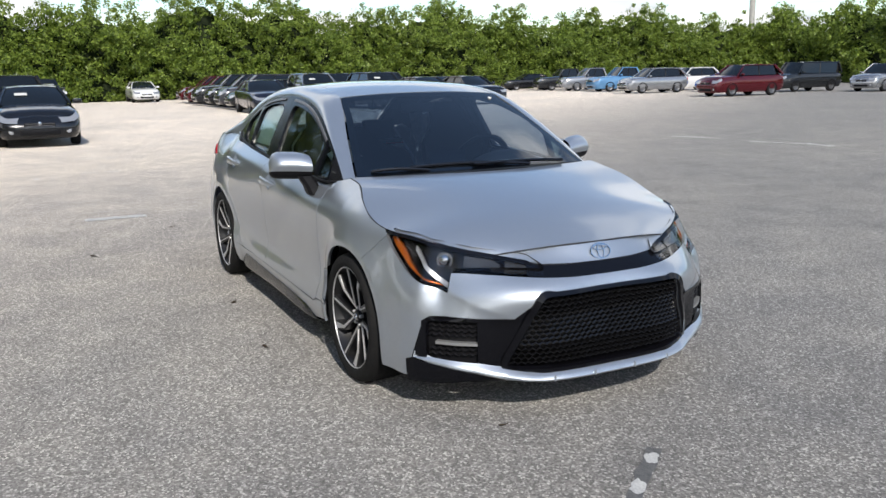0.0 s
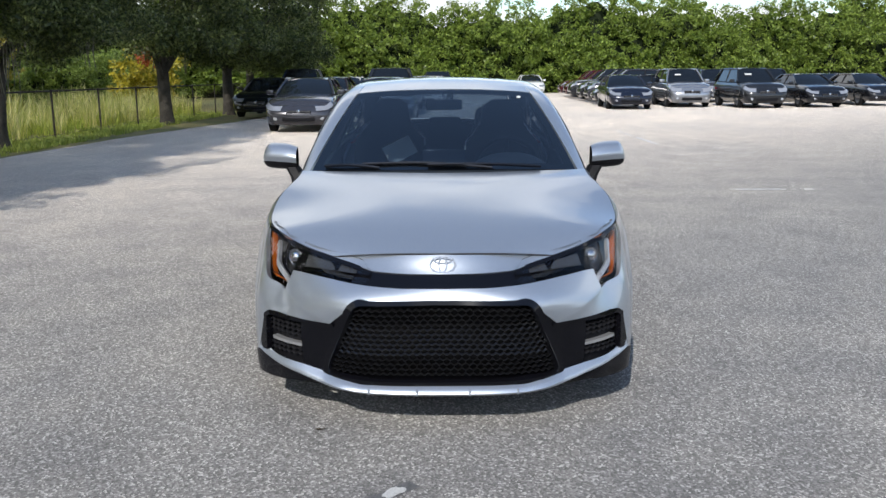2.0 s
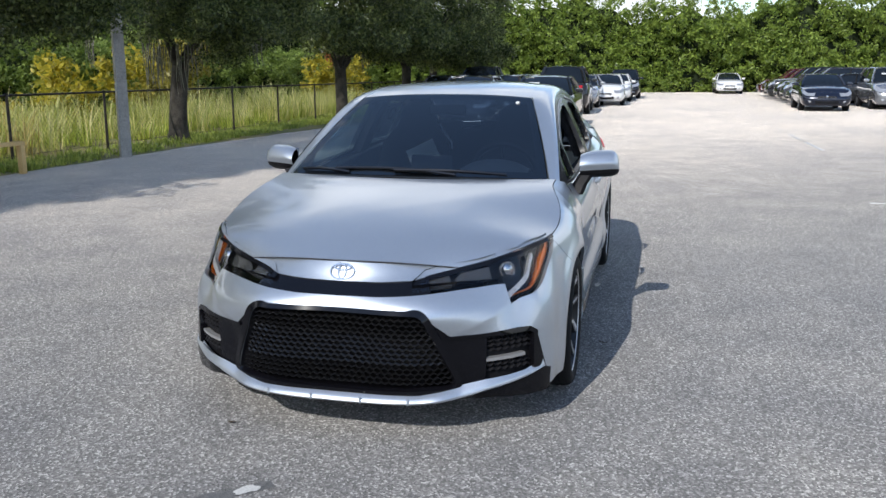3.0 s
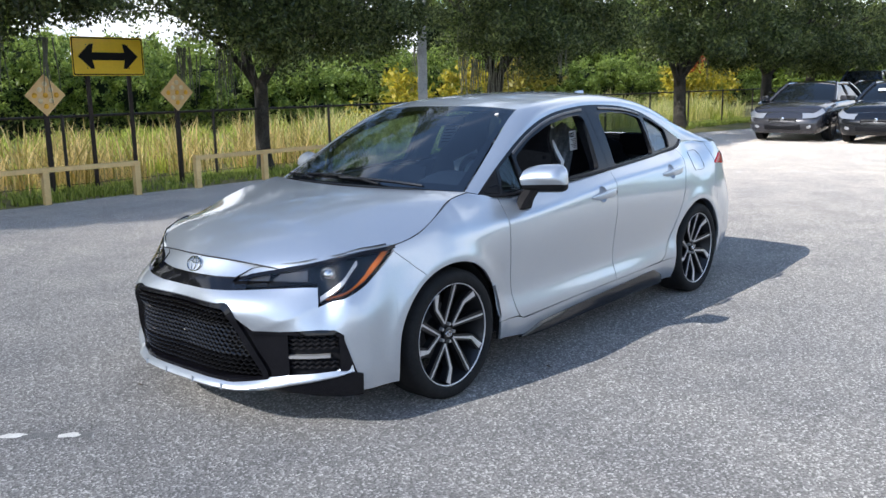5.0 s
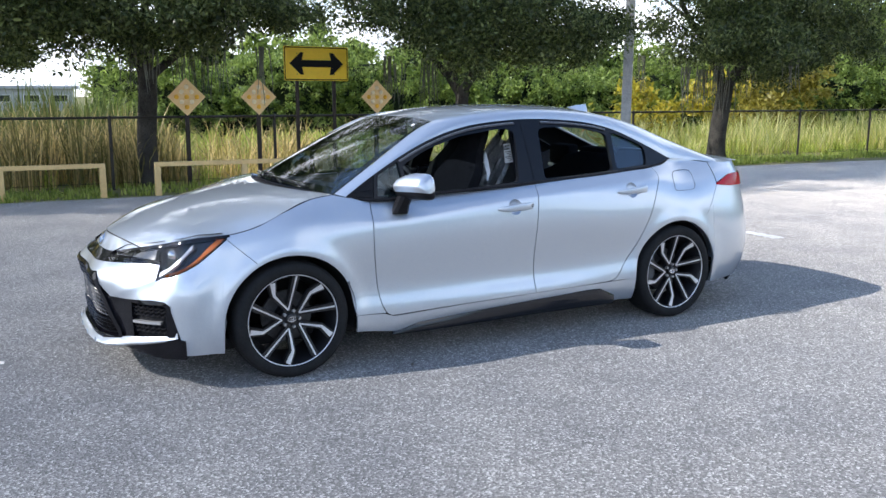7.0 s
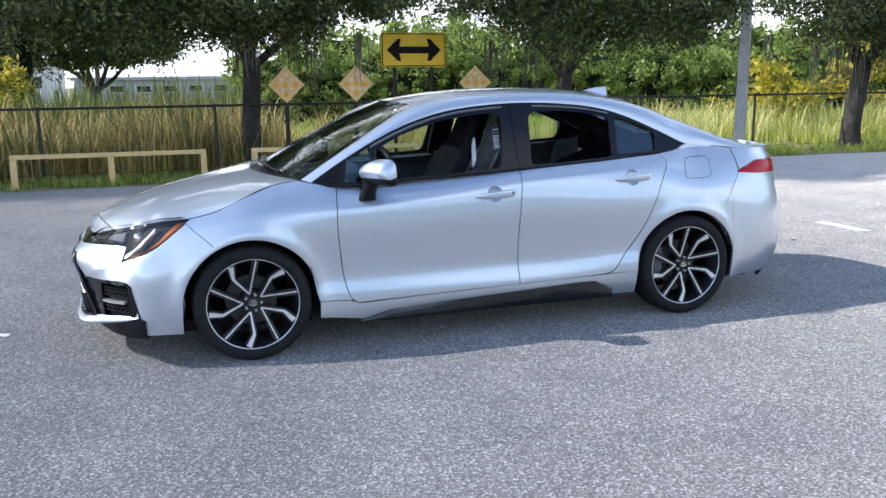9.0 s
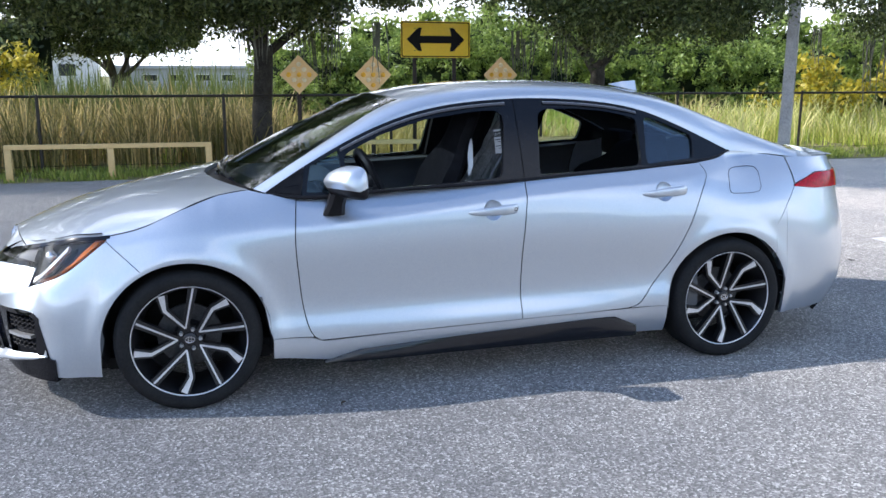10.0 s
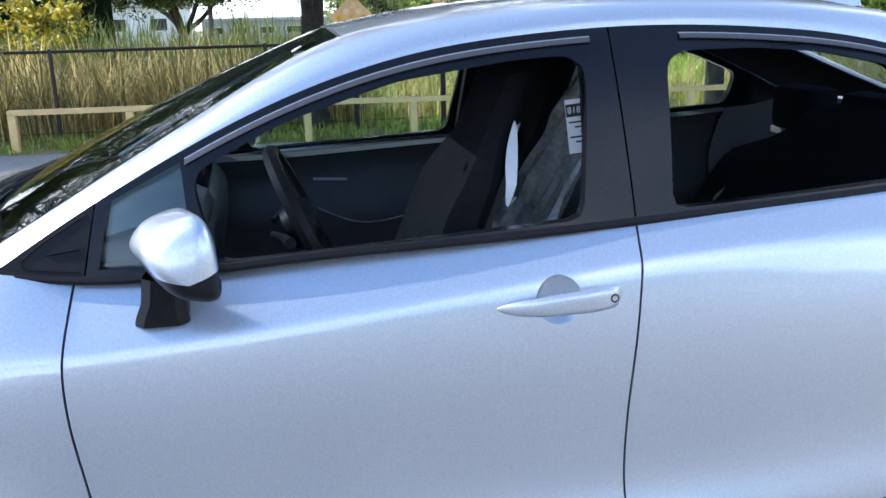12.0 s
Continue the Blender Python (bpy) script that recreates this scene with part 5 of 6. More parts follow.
# hood, screens, roof and lid: swept between a middle line and an edge line
HOOD_EDGE = [skin(u, z) for u, z in ((.097, .7085), (.13, .739), (.17, .779), (.1985, .7935), (float(ux(1.53)), .822), (float(ux(1.36)), .89), (float(ux(1.2)), .942), (float(ux(1.07)), .962))]


def swept(mid, edge, n=40, m=33, px=2.0, pz=2.4, q1=1.0):
    t = np.linspace(0, 1, n)
    M, E = along(mid)(t)[:, None], along(edge)(t)[:, None]
    q = np.linspace(-q1, q1, m)[None, :, None]
    a = np.abs(q)
    w = np.concatenate([a**px, q, a**pz], -1)
    return M + (E - M) * w


hood = part("hood", panel(swept([(2.13, 0, .738), (2.0, 0, .795), (1.8, 0, .862), (1.55, 0, .92), (1.36, 0, .951), (1.24, 0, .966)], HOOD_EDGE, 54, 49, 1.7, 2.3), .02), SILVER, car)
W_EDGE = [(1.04, .703, .956), (.83, .652, 1.08), (.6, .588, 1.212), (.33, .517, 1.34)]
R_EDGE = [(.325, .516, 1.344), (.1, .492, 1.386), (-.2, .482, 1.409), (-.55, .478, 1.408), (-.9, .478, 1.378), (-1.17, .49, 1.322)]
B_EDGE = [(-1.175, .49, 1.319), (-1.45, .525, 1.222), (-1.68, .56, 1.135), (-1.86, .585, 1.072)]
part("windscreen", panel(swept([(1.175, 0, .973), (.95, 0, 1.098), (.7, 0, 1.217), (.35, 0, 1.362)], W_EDGE, 30, 33, 2, 2.6, .985), .004), SCREEN, car, "tinted windscreen")
part("roof", panel(swept([(.345, 0, 1.366), (.1, 0, 1.408), (-.2, 0, 1.431), (-.55, 0, 1.434), (-.9, 0, 1.414), (-1.2, 0, 1.366)], R_EDGE, 40, 33, 2, 2.2), .02), SILVER, car)
part("rear_window", panel(swept([(-1.21, 0, 1.361), (-1.45, 0, 1.271), (-1.7, 0, 1.166), (-1.87, 0, 1.09)], B_EDGE, 24, 25, 2, 2.4, .98), .004), SCREEN, car, "tinted rear window")
L_EDGE = [(-1.875, .585, 1.066), (-1.95, .6, 1.052), (-2.04, .62, 1.044), (-2.1, .63, 1.041), (-2.13, .63, 1.036)]
lid = swept([(-1.885, 0, 1.086), (-2.0, 0, 1.07), (-2.07, 0, 1.064), (-2.125, 0, 1.06), (-2.158, 0, 1.05)], L_EDGE, 30, 33, 2, 3)
part("trunk_lid", panel(lid, .006), SILVER, car)
tu = np.linspace(.8, 1, 300)
tail_y, tail_x = skin(tu, 1.03)[:, 1][::-1], skin(tu, 1.03)[:, 0][::-1]
lip_end = np.stack([np.interp(np.abs(lid[-1, :, 1]), tail_y, tail_x), lid[-1, :, 1], np.full(33, 1.028)], -1)
part("trunk_lip", grid(np.stack([lid[-1], (lid[-1] + lip_end) / 2 + [-.006, 0, .0], lip_end], 1)), SILVER, car)
# black print round the screens
W_MID = [(1.175, 0, .973), (.95, 0, 1.098), (.7, 0, 1.217), (.35, 0, 1.362)]
wnet = swept(W_MID, W_EDGE, 60, 61, 2, 2.6, .985)
band = [grid(wnet[:5] + [0, 0, -.004]), grid(wnet[-4:] + [0, 0, -.004]), grid(wnet[:, :3] + [0, 0, -.004]), grid(wnet[:, -3:] + [0, 0, -.004])]
part("screen_border", joined(*band), SATIN, car, "black printed windscreen border")
cowl = swept([(1.25, 0, .95), (1.2, 0, .958), (1.165, 0, .968)], [(1.105, .69, .938), (1.065, .696, .943), (1.03, .70, .952)], 6, 41, 2, 2.6)
part("cowl", panel(cowl + [0, 0, -.006], .03), SATIN, car, "black cowl panel")

# side windows: the greenhouse side as a leaning sheet
BELT_Y = spline([(-1.8, .66), (-1.43, .722), (-.9, .775), (-.23, .797), (.5, .785), (1.0, .742)])


def glassline(x, z, off=0.0):
    d = z - .967
    return np.stack([x + 0 * z, BELT_Y(x) - .40 * d - .25 * d * np.abs(d) + off, z + 0 * x], -1)


def on_side(off):
    return lambda x, z: tuple(glassline(np.float64(x), np.float64(z), off))


DLO_TOP = [(.995, .944), (.87, 1.022), (.75, 1.09), (.55, 1.19), (.28, 1.286), (.12, 1.319), (-.05, 1.338), (-.3, 1.35), (-.57, 1.341), (-.75, 1.323), (-.96, 1.277), (-1.17, 1.194), (-1.32, 1.125), (-1.43, 1.073)]
dlo = along(DLO_TOP)(np.linspace(0, 1, 90))
BELT = [(.99, .938), (.85, .922), (.5, .938), (.13, .954), (-.23, .969), (-.63, .988), (-1.0, 1.008), (-1.22, 1.026), (-1.36, 1.045), (-1.43, 1.07)]
belt = along(BELT)(np.linspace(0, 1, 70))
# painted rail from the front pillar over the doors to the rear pillar
rail_a = [tuple(glassline(np.float64(x), np.float64(z))) for x, z in DLO_TOP[::1]] + [tuple(skin(ux(-1.62), 1.056)), tuple(skin(ux(-1.85), 1.03))]
rail_b = [(1.04, .705, .958)] + W_EDGE[1:3] + R_EDGE[:-1] + [(-1.17, .49, 1.322)] + B_EDGE[1:]
t = np.linspace(0, 1, 90)
ra, rb = along(rail_a)(t), along(rail_b)(t)
rc = np.stack([(ra[:, 0] + rb[:, 0]) / 2, np.maximum(ra[:, 1], rb[:, 1]) - .012, np.maximum(ra[:, 2], rb[:, 2]) - .006], -1)
q = np.linspace(0, 1, 11)[None, :, None]
rail = (1 - q) ** 2 * ra[:, None] + 2 * q * (1 - q) * rc[:, None] + q**2 * rb[:, None]
for k in (1, -1):
    cut = along([(p[0] + .001, (p[1] + .001) * k, p[2] - .0045) for p in map(tuple, HOOD_EDGE[3:])])(np.linspace(0, 1, 60))
    cut = cut[cut[:, 0] < HOOD_EDGE[3][0] + .01]
    part("hood_gap", tube(cut, .003, 6), SEAM, hood)
part("hood_gap", tube([(p[0] + .001, p[1], p[2] - .004) for p in swept([(2.13, 0, .738), (2.0, 0, .795)], [tuple(HOOD_EDGE[0]), tuple(HOOD_EDGE[1])], 3, 49, 1.7, 2.3)[0]], .0026, 5), SEAM, hood)
part("roof_rail", panel(rail, .014), SILVER, car)
part("roof_rail", flip(panel(rail, .014)), SILVER, car)

inner_rail = rail[:, 1:-1] + np.array([0, -.014, -.016])
part("pillar_trim", grid(inner_rail), DARK, car)
part("pillar_trim", flip(grid(inner_rail)), DARK, car)
OPEN_F = [(.596, .938), (.632, 1.072), (.622, 1.106), (.457, 1.186), (.23, 1.254), (-.007, 1.287), (-.129, 1.294), (-.163, 1.272), (-.164, 1.223), (-.122, .979), (.148, .963), (.411, .948)]
QUARTER = [(.812, .938), (.788, 1.055), (.655, 1.122), (.637, .94)]
OPEN_R = [(-.313, .987), (-.348, 1.272), (-.385, 1.296), (-.55, 1.297), (-.72, 1.284), (-.87, 1.252), (-.893, 1.235), (-.882, 1.014), (-.63, 1.001)]
QUARTER_R = [(-.908, 1.02), (-.94, 1.258), (-1.05, 1.222), (-1.195, 1.163), (-1.21, 1.14), (-1.2, 1.04)]
def cut_line(line, x0, x1):
    """The stretch of a line between two stations, with its ends exact."""
    z = lambda x: float(np.interp(-x, -line[:, 0], line[:, 1]))
    return [(x0, z(x0))] + [tuple(p) for p in line if x1 + .004 < p[0] < x0 - .004] + [(x1, z(x1))]


top_f, low_f = cut_line(dlo, .812, -.2285), cut_line(belt, .836, -.2285)
top_r, low_r = cut_line(dlo, -.2325, -1.43), cut_line(belt, -.2325, -1.43)
sail = cut_line(dlo, .99, .816) + cut_line(belt, .985, .84)[::-1]


def round_line(pts, n=40):
    """Closes and softens an outline a little."""
    p = np.array(pts, float)
    out = []
    for i in range(len(p)):
        a, b, c = p[i - 1], p[i], p[(i + 1) % len(p)]
        out += [tuple(b + (a - b) * min(.3, .03 / np.linalg.norm(a - b))), tuple(b), tuple(b + (c - b) * min(.3, .03 / np.linalg.norm(c - b)))]
        out[-2] = tuple((np.array(out[-3]) + 2 * b + np.array(out[-1])) / 4)
    return out


# doors
SEAM_1 = [(ux(x), z) for x, z in ((.775, .274), (.80, .29), (.838, .37), (.867, .575), (.877, .76), (.858, .918))]
SEAM_2 = [(ux(x), z) for x, z in ((-.204, .3), (-.2, .5), (-.203, .663), (-.219, .85), (-.2305, .969))]
SEAM_3 = [(ux(x), z) for x, z in ((-.775, .311), (-.83, .328), (-.885, .39), (-.965, .49), (-1.12, .773), (-1.2, .93), (-1.222, .975), (-1.205, 1.022))]
GAP = .00042


def poly(pts, n):
    p = np.array(pts, float)
    c = np.r_[0, np.cumsum(np.linalg.norm(np.diff(p, axis=0) * [5.9, 1], axis=1))]
    return np.stack([np.interp(np.linspace(0, c[-1], n), c, p[:, k]) for k in range(2)], -1)


def moved(seam, du, dz=0.0):
    """A seam set over squarely to itself, by a share of the plan."""
    q = along([(5.9 * u, z) for u, z in seam])(np.linspace(0, 1, 70))
    t = np.gradient(q, axis=0)
    t /= np.linalg.norm(t, axis=1)[:, None]
    q = q + np.stack([t[:, 1], -t[:, 0]], -1) * 5.9 * du
    return [(p[0] / 5.9, p[1] + dz) for p in q]


def creased(seam, low=56, high=18):
    """Rows up a seam, closer together above the crease and with one on it."""
    f = along(seam)
    q = f(np.linspace(0, 1, 500))
    k = int(np.argmin(np.abs(q[:, 1] - crease(np.interp(q[:, 0], _u, _b[:, 0]))))) / 499
    return f(np.r_[np.linspace(0, k, low), np.linspace(k, 1, high)[1:]])


def door_net(l, r, low, high, steps):
    return coons(shares([l[0], *low, r[0]], steps), shares([l[-1], *high, r[-1]], steps), creased(l), creased(r))


front_net = door_net(moved(SEAM_1, GAP), moved(SEAM_2, -GAP), [(ux(.35), .288)], [(ux(.5), .936), (ux(.13), .952)], 100)
rear_net = door_net(moved(SEAM_2, GAP), moved(SEAM_3, -GAP), [(ux(-.5), .305)], [(ux(-.63), .986), (ux(-1.0), 1.006)], 96)


def dished(net, x, z):
    """A door skin with the faces behind the handle taken out."""
    v, f = panel(on_skin(net), .016)
    v = np.asarray(v)
    near = np.hypot((v[:, 0] - x) / .046, (v[:, 2] - z) / .047) < 1.1
    return v, [q for q in f if not any(near[i] for i in q)]


def handle(x, z, s):
    """Teardrop pull handle over its dish."""
    c = skin(ux(x), z)
    t = np.linspace(0, 1, 22)[:, None]
    a = np.linspace(0, 2 * math.pi, 16, endpoint=False)[None]
    h = np.interp(t, [0, .03, .15, .4, .7, .93, .98, 1], [.002, .007, .0145, .0205, .0235, .0225, .017, .004])
    w = np.interp(t, [0, .03, .15, .4, .7, .93, .98, 1], [.002, .004, .008, .011, .012, .011, .009, .003])
    base = np.interp(t, [0, .12, .3, .75, .9, 1], [.002, .014, .026, .03, .024, .006])
    X = x + .125 - .25 * t + 0 * a
    sup = lambda k: np.sign(k) * np.abs(k) ** .7
    Y = skin(ux(X), z + .01 * (t - .5) + 0 * a)[..., 1] + base + w * sup(np.cos(a))
    bow = grid(np.stack([X, Y, z + .016 * (t - .5) + h * sup(np.sin(a))], -1).swapaxes(0, 1), wrap=True)
    a = np.linspace(0, 2 * math.pi, 40, endpoint=False)[:, None]
    rr = np.array([0, .3, .55, .75, .88, .95, .99, 1.02, 1.06, 1.25, 1.5])[None]
    off = np.array([-.022, -.021, -.0185, -.0145, -.0095, -.005, -.0012, .0004, .0006, .0006, .0004])[None]
    dish = grid(skin(ux(x + .046 * rr * np.cos(a)), z + .047 * rr * np.sin(a), off), wrap=True)
    key = shifted(lathe([(.0055, .0004), (.0065, .0016), (.008, .0016), (.009, .0)], 24), x - .1, float(skin(ux(x - .1), z)[1]) + .0352, z + .007)
    return (bow, dish, key) if s > 0 else (flip(bow), flip(dish), flip(key))


for s in (1, -1):
    side = (lambda bit: bit) if s > 0 else flip
    for name, net, x, z, frame_lines in (("front_door", front_net, -.05, .838, (top_f, low_f, [round_line(OPEN_F), QUARTER])), ("rear_door", rear_net, -.958, .893, (top_r, low_r, [round_line(OPEN_R), round_line(QUARTER_R)]))):
        door = part(name, side(dished(net, x, z)), SILVER, car)
        tops, lows, holes = frame_lines
        outline = tops + lows[::-1]
        part("window_frame", side(plate(outline, holes, .03, on_side(.004))), FRAME, door, "black window frame")
        bow, dish, key = handle(x, z, s)
        pull = part("door_handle", bow, SILVER, door)
        if name == "front_door" and s > 0:
            part("key_lock", key, SEAM, pull, "round key lock")
        part("handle_recess", dish, SILVER, door)
        for k, hole in enumerate(holes):
            if s > 0 and k == 0:
                continue
            # left rear quarter pane takes the glass darkened for the cabin's shade
            part("window_pane", side(plate(hole, (), .004, on_side(-.012))), DARKGLASS if s > 0 and name == "rear_door" and k else WINDOW, door, "tinted side glass")
        # inner trim of the door
        inner = np.linspace(0, 1, 20)
        x0, x1 = (.86, -.22) if name == "front_door" else (-.24, -1.2)
        xs = np.linspace(x0, x1, 24)
        top_z = np.interp(xs, [-1.43, -.23, .5, 1.0], [1.04, .955, .925, .92])
        zz = .28 + (top_z - .28)[:, None] * inner[None]
        P = skin(ux(xs)[:, None] + 0 * inner[None], zz, -.0)
        depth = -.05 - .05 * np.exp(-((zz - .68) / .09) ** 2) - .012 * np.exp(-((zz - .93) / .04) ** 2)
        P[..., 1] += depth
        part("door_trim", side(panel(P, .02)), TRIM, door, "black inner door trim")
        part("door_sill", side(grid(np.stack([P[:, -1], P[:, -1] + [0, .045, .004]], 1))), DARK, door)
    # weather strip in pale metal above the open windows
    vis = [p for p in dlo if -.2 < p[0] < .66]
    vis_r = [p for p in dlo if -.9 < p[0] < -.36]
    for pts in (vis, vis_r):
        net = np.stack([[glassline(np.float64(p[0]), np.float64(p[1] - dz), o) for p in pts] for dz, o in ((.016, .004), (.017, .007), (.018, .0085), (.027, .011), (.0285, .006))], 1)
        band = part("window_visor", side(grid(net)), VISOR, car, "dark smoked window strip")
        part("visor_edge", side(tube([tuple(q) for q in net[:, 1]], .0016, 5)), GREYBAR, band)
    part("pillar_backing", side(plate([(-.15, .96), (-.185, 1.33), (-.335, 1.33), (-.3, .975)], (), .05, on_side(-.03))), SATIN, car)
    # the belt line's black seal
    part("belt_seal", side(tube([tuple(glassline(np.float64(p[0]), np.float64(p[1]), .004)) for p in belt], .009, 6)), SATIN, car)
    # fender
    rseam = [tuple(q) for q in moved(SEAM_1, -GAP) if q[1] > .291]
    us = np.r_[np.linspace(.1955, .2215, 14)[:-1], np.linspace(.2215, ux(.995), 44), np.linspace(ux(.99), rseam[0][0], 9)]
    low_z = np.where(us < .2215, lines(SEAM_F)(us) + .004, np.where(us < ux(1.0), np.maximum(fa(us), .304), np.interp(us, [ux(.99), rseam[0][0]], [.304, rseam[0][1]])))
    low_z = np.where((us > ux(1.05)) & (us <= ux(.995)), fa(np.minimum(us, ux(.9955))), low_z)
    edge_u = [(share(p[0], p[1]), p[2]) for p in HOOD_EDGE]
    hi = lines([(.1955, .787), (.1985, .7895), (ux(1.53), .818), (ux(1.36), .886), (ux(1.2), .938), (ux(1.07), .958), (ux(1.0), .942), (ux(.93), .932), (rseam[-1][0], .918)])
    ut = np.linspace(.1955, rseam[-1][0], len(us))
    P2 = coons(np.stack([us, low_z], -1), np.stack([ut, hi(ut)], -1), shares([(.1955, low_z[0]), (.1955, .787)], 26), poly(rseam, 26))
    part("fender", side(panel(on_skin(P2), .016)), SILVER, car)
    corner = part("pillar_corner", side(plate(sail, (), .02, on_side(.004))), SATIN, car, "black corner panel ahead of the window")
    tri = [on_side(.005)(*p) for p in ((.846, .936), (.925, .942), (.95, .95), (.947, .962), (.91, .99), (.832, 1.035))]
    part("corner_crease", side(tube(tri, .0018, 5)), SATIN, corner)
    part("corner_slot", side(tube([on_side(.005)(.905, .968), on_side(.006)(.846, .976)], .0022, 5)), GLOSS, corner)
    # rocker and black skirt
    dl = lines([(ux(.99), .301), (ux(.803), .2885), (ux(.79), .279), (ux(.77), .269), (ux(.7), .271), (ux(.35), .284), (ux(-.2), .297), (ux(-.775), .307), (ux(-.99), .312)])
    part("rocker_panel", side(panel(strip(ux(.99), ux(-.988), lines([(ux(.99), .21), (ux(.76), .178), (ux(.6), .17)]), dl, 70, 8), .012)), SILVER, car)
    st = lines([(ux(.76), .17), (ux(.6), .214), (ux(.35), .228), (ux(-.6), .272), (ux(-.7), .272), (ux(-.83), .215)])
    part("side_skirt", side(panel(strip(ux(.76), ux(-.83), lambda u: .158 + 0 * u, st, 50, 6, np.array([.026, .03, .025, .019, .012, .003])[None] * np.clip((st(np.linspace(ux(.76), ux(-.83), 50)) - .15) / .075, 0, 1)[:, None]), .03)), SKIRT, car, "gloss black side skirt")
    # quarter panel
    rar = arch(-1.345)
    seam_q = along(moved(SEAM_3, GAP))(np.linspace(0, 1, 600))
    ZW = .56
    zw = np.linspace(.313, ZW, 20)
    u_seam = np.interp(zw, seam_q[:, 1], seam_q[:, 0])
    u_arch = ux(-1.345 + np.sqrt(.355**2 - np.maximum(zw - .318, 0) ** 2))
    w8 = np.linspace(0, 1, 10)[:, None]
    wedge = panel(skin(u_seam[None] * (1 - w8) + u_arch[None] * w8, zw[None] + 0 * w8), .01)
    th = np.linspace(math.asin((ZW - .318) / .355), math.pi - .02, 60)
    arc = np.stack([ux(-1.345 + .355 * np.cos(th)), .318 + .355 * np.sin(th)], -1)
    arc = arc[arc[:, 0] < .7695]
    B = np.concatenate([np.stack([u_seam[-1] * (1 - w8[:-1, 0]) + u_arch[-1] * w8[:-1, 0], 0 * w8[:-1, 0] + ZW], -1), arc, [[.7695, float(rar(.7695))]]])
    R = poly([(.7695, float(rar(.7695))), (.77, .69), (.7805, .78), (.7953, .892), (.7955, 1.035)], 40)
    T = shares([(SEAM_3[-1][0] + GAP, 1.024), (ux(-1.36), 1.045), (ux(-1.44), 1.07), (ux(-1.62), 1.056), (.7955, 1.036)], len(B))
    L = shares([(float(u_seam[-1]), ZW)] + [tuple(q) for q in seam_q[seam_q[:, 1] > ZW + .02][::30]] + [tuple(seam_q[-1])], 40)
    quarter = part("quarter_panel", side(joined(wedge, panel(on_skin(coons(B, T, L, R)), .012))), SILVER, car)
    if s > 0:
        fl = [(ux(-1.375), .992), (ux(-1.57), .998), (ux(-1.545), .866), (ux(-1.36), .866), (ux(-1.345), .885)]
        loop = on_skin(np.array(round_line(fl)), .0015)
        part("fuel_flap", tube([*map(tuple, loop), tuple(loop[0])], .0014, 5, False), SEAM, quarter, "closed fuel flap")
    # rear bumper side, tail lamp
    part("taillight", side(panel(strip(.797, .885, lines([(.797, .889), (.82, .874), (.885, .868)]), lines([(.797, .899), (.824, .953), (.885, .958)]), 26, 7, .008), .03)), REDLENS, car, "red wrap-round tail lamp")
    # liners of the wheel houses
    for hub in (1.35, -1.345):
        a = np.linspace(-.25, math.pi + .25, 26)[:, None]
        y = np.array([.5, .74, .84])[None]
        part("wheel_liner", side(grid(np.stack([hub + .36 * np.cos(a) + 0 * y, y + 0 * a, .318 + .36 * np.sin(a) + 0 * y], -1))), DARK, car)
        part("wheel_liner", side(grid(np.stack([hub + np.array([[-.37], [.37]]) + 0 * y[:, :2], .5 + 0 * np.ones((2, 2)), np.array([[.1, .72], [.1, .72]])], -1))), DARK, car)
part("rear_bumper", sides(joined(panel(strip(.7699, ux(-1.69), lambda u: arch(-1.345)(u), lines([(.7699, .688), (.7705, .691), (.781, .778), (.7957, .889)]), 20, 12), .02),
                                 panel(strip(ux(-1.6915), .999, lambda u: .215 + 0 * u, lines([(.781, .778), (.7957, .8885), (.82, .872), (.885, .866), (1, .842)]), 50, 14), .02))), SILVER, car)
part("tail_panel", sides(panel(strip(.797, .999, lines([(.797, .903), (.824, .956), (.885, .96), (1, .85)]), lines([(.797, 1.034), (.9, 1.03), (1, 1.03)]), 40, 6), .02)), SILVER, car)
shelf = grid(np.stack([np.array([tuple(skin(u, 1.034)) for u in np.linspace(.7955, .893, 12)]), along(L_EDGE)(np.linspace(0, 1, 12))], 1))
part("rear_shelf_panel", shelf, SILVER, car)
part("rear_shelf_panel", flip(shelf), SILVER, car)
part("rear_diffuser", sides(panel(strip(.86, .999, lambda u: .15 + 0 * u, lambda u: .24 + 0 * u, 30, 4, -.01), .02)), SATIN, car)
# dark lining that closes the joints from inside
us = np.linspace(0.2, .999, 90)
lining = np.stack([skin(us, np.float64(z), -.03) for z in (.2, .35, .5, .7, .86)], 1)
keep = [grid(lining[[i for i in range(len(us)) if ux(.99) < us[i] < ux(-.98)]])]
part("body_lining", joined(*keep), DARK, car)
part("body_lining", flip(joined(*keep)), DARK, car)
part("underbody", box(-1.95, 1.95, -.7, .7, .17, .22, .01), DARK, car)

# antenna fin
part("antenna", joined(grid(np.stack([np.array([(-1.06, s * .004, 1.41), (-1.12, s * .03, 1.395 + .0), (-1.235, s * .028, 1.372)]) * 1.0 for s in (-1, -.5)] + [np.array([(-1.06, 0, 1.41), (-1.15, 0, 1.426), (-1.235, 0, 1.432)])] + [np.array([(-1.06, s * .004, 1.41), (-1.12, s * .03, 1.395), (-1.235, s * .028, 1.372)]) for s in (.5, 1)], 0)),
                       ([(-1.235, -.028, 1.372), (-1.235, 0, 1.432), (-1.235, .028, 1.372)], [(0, 1, 2)])), SILVER, car, "silver shark-fin antenna")

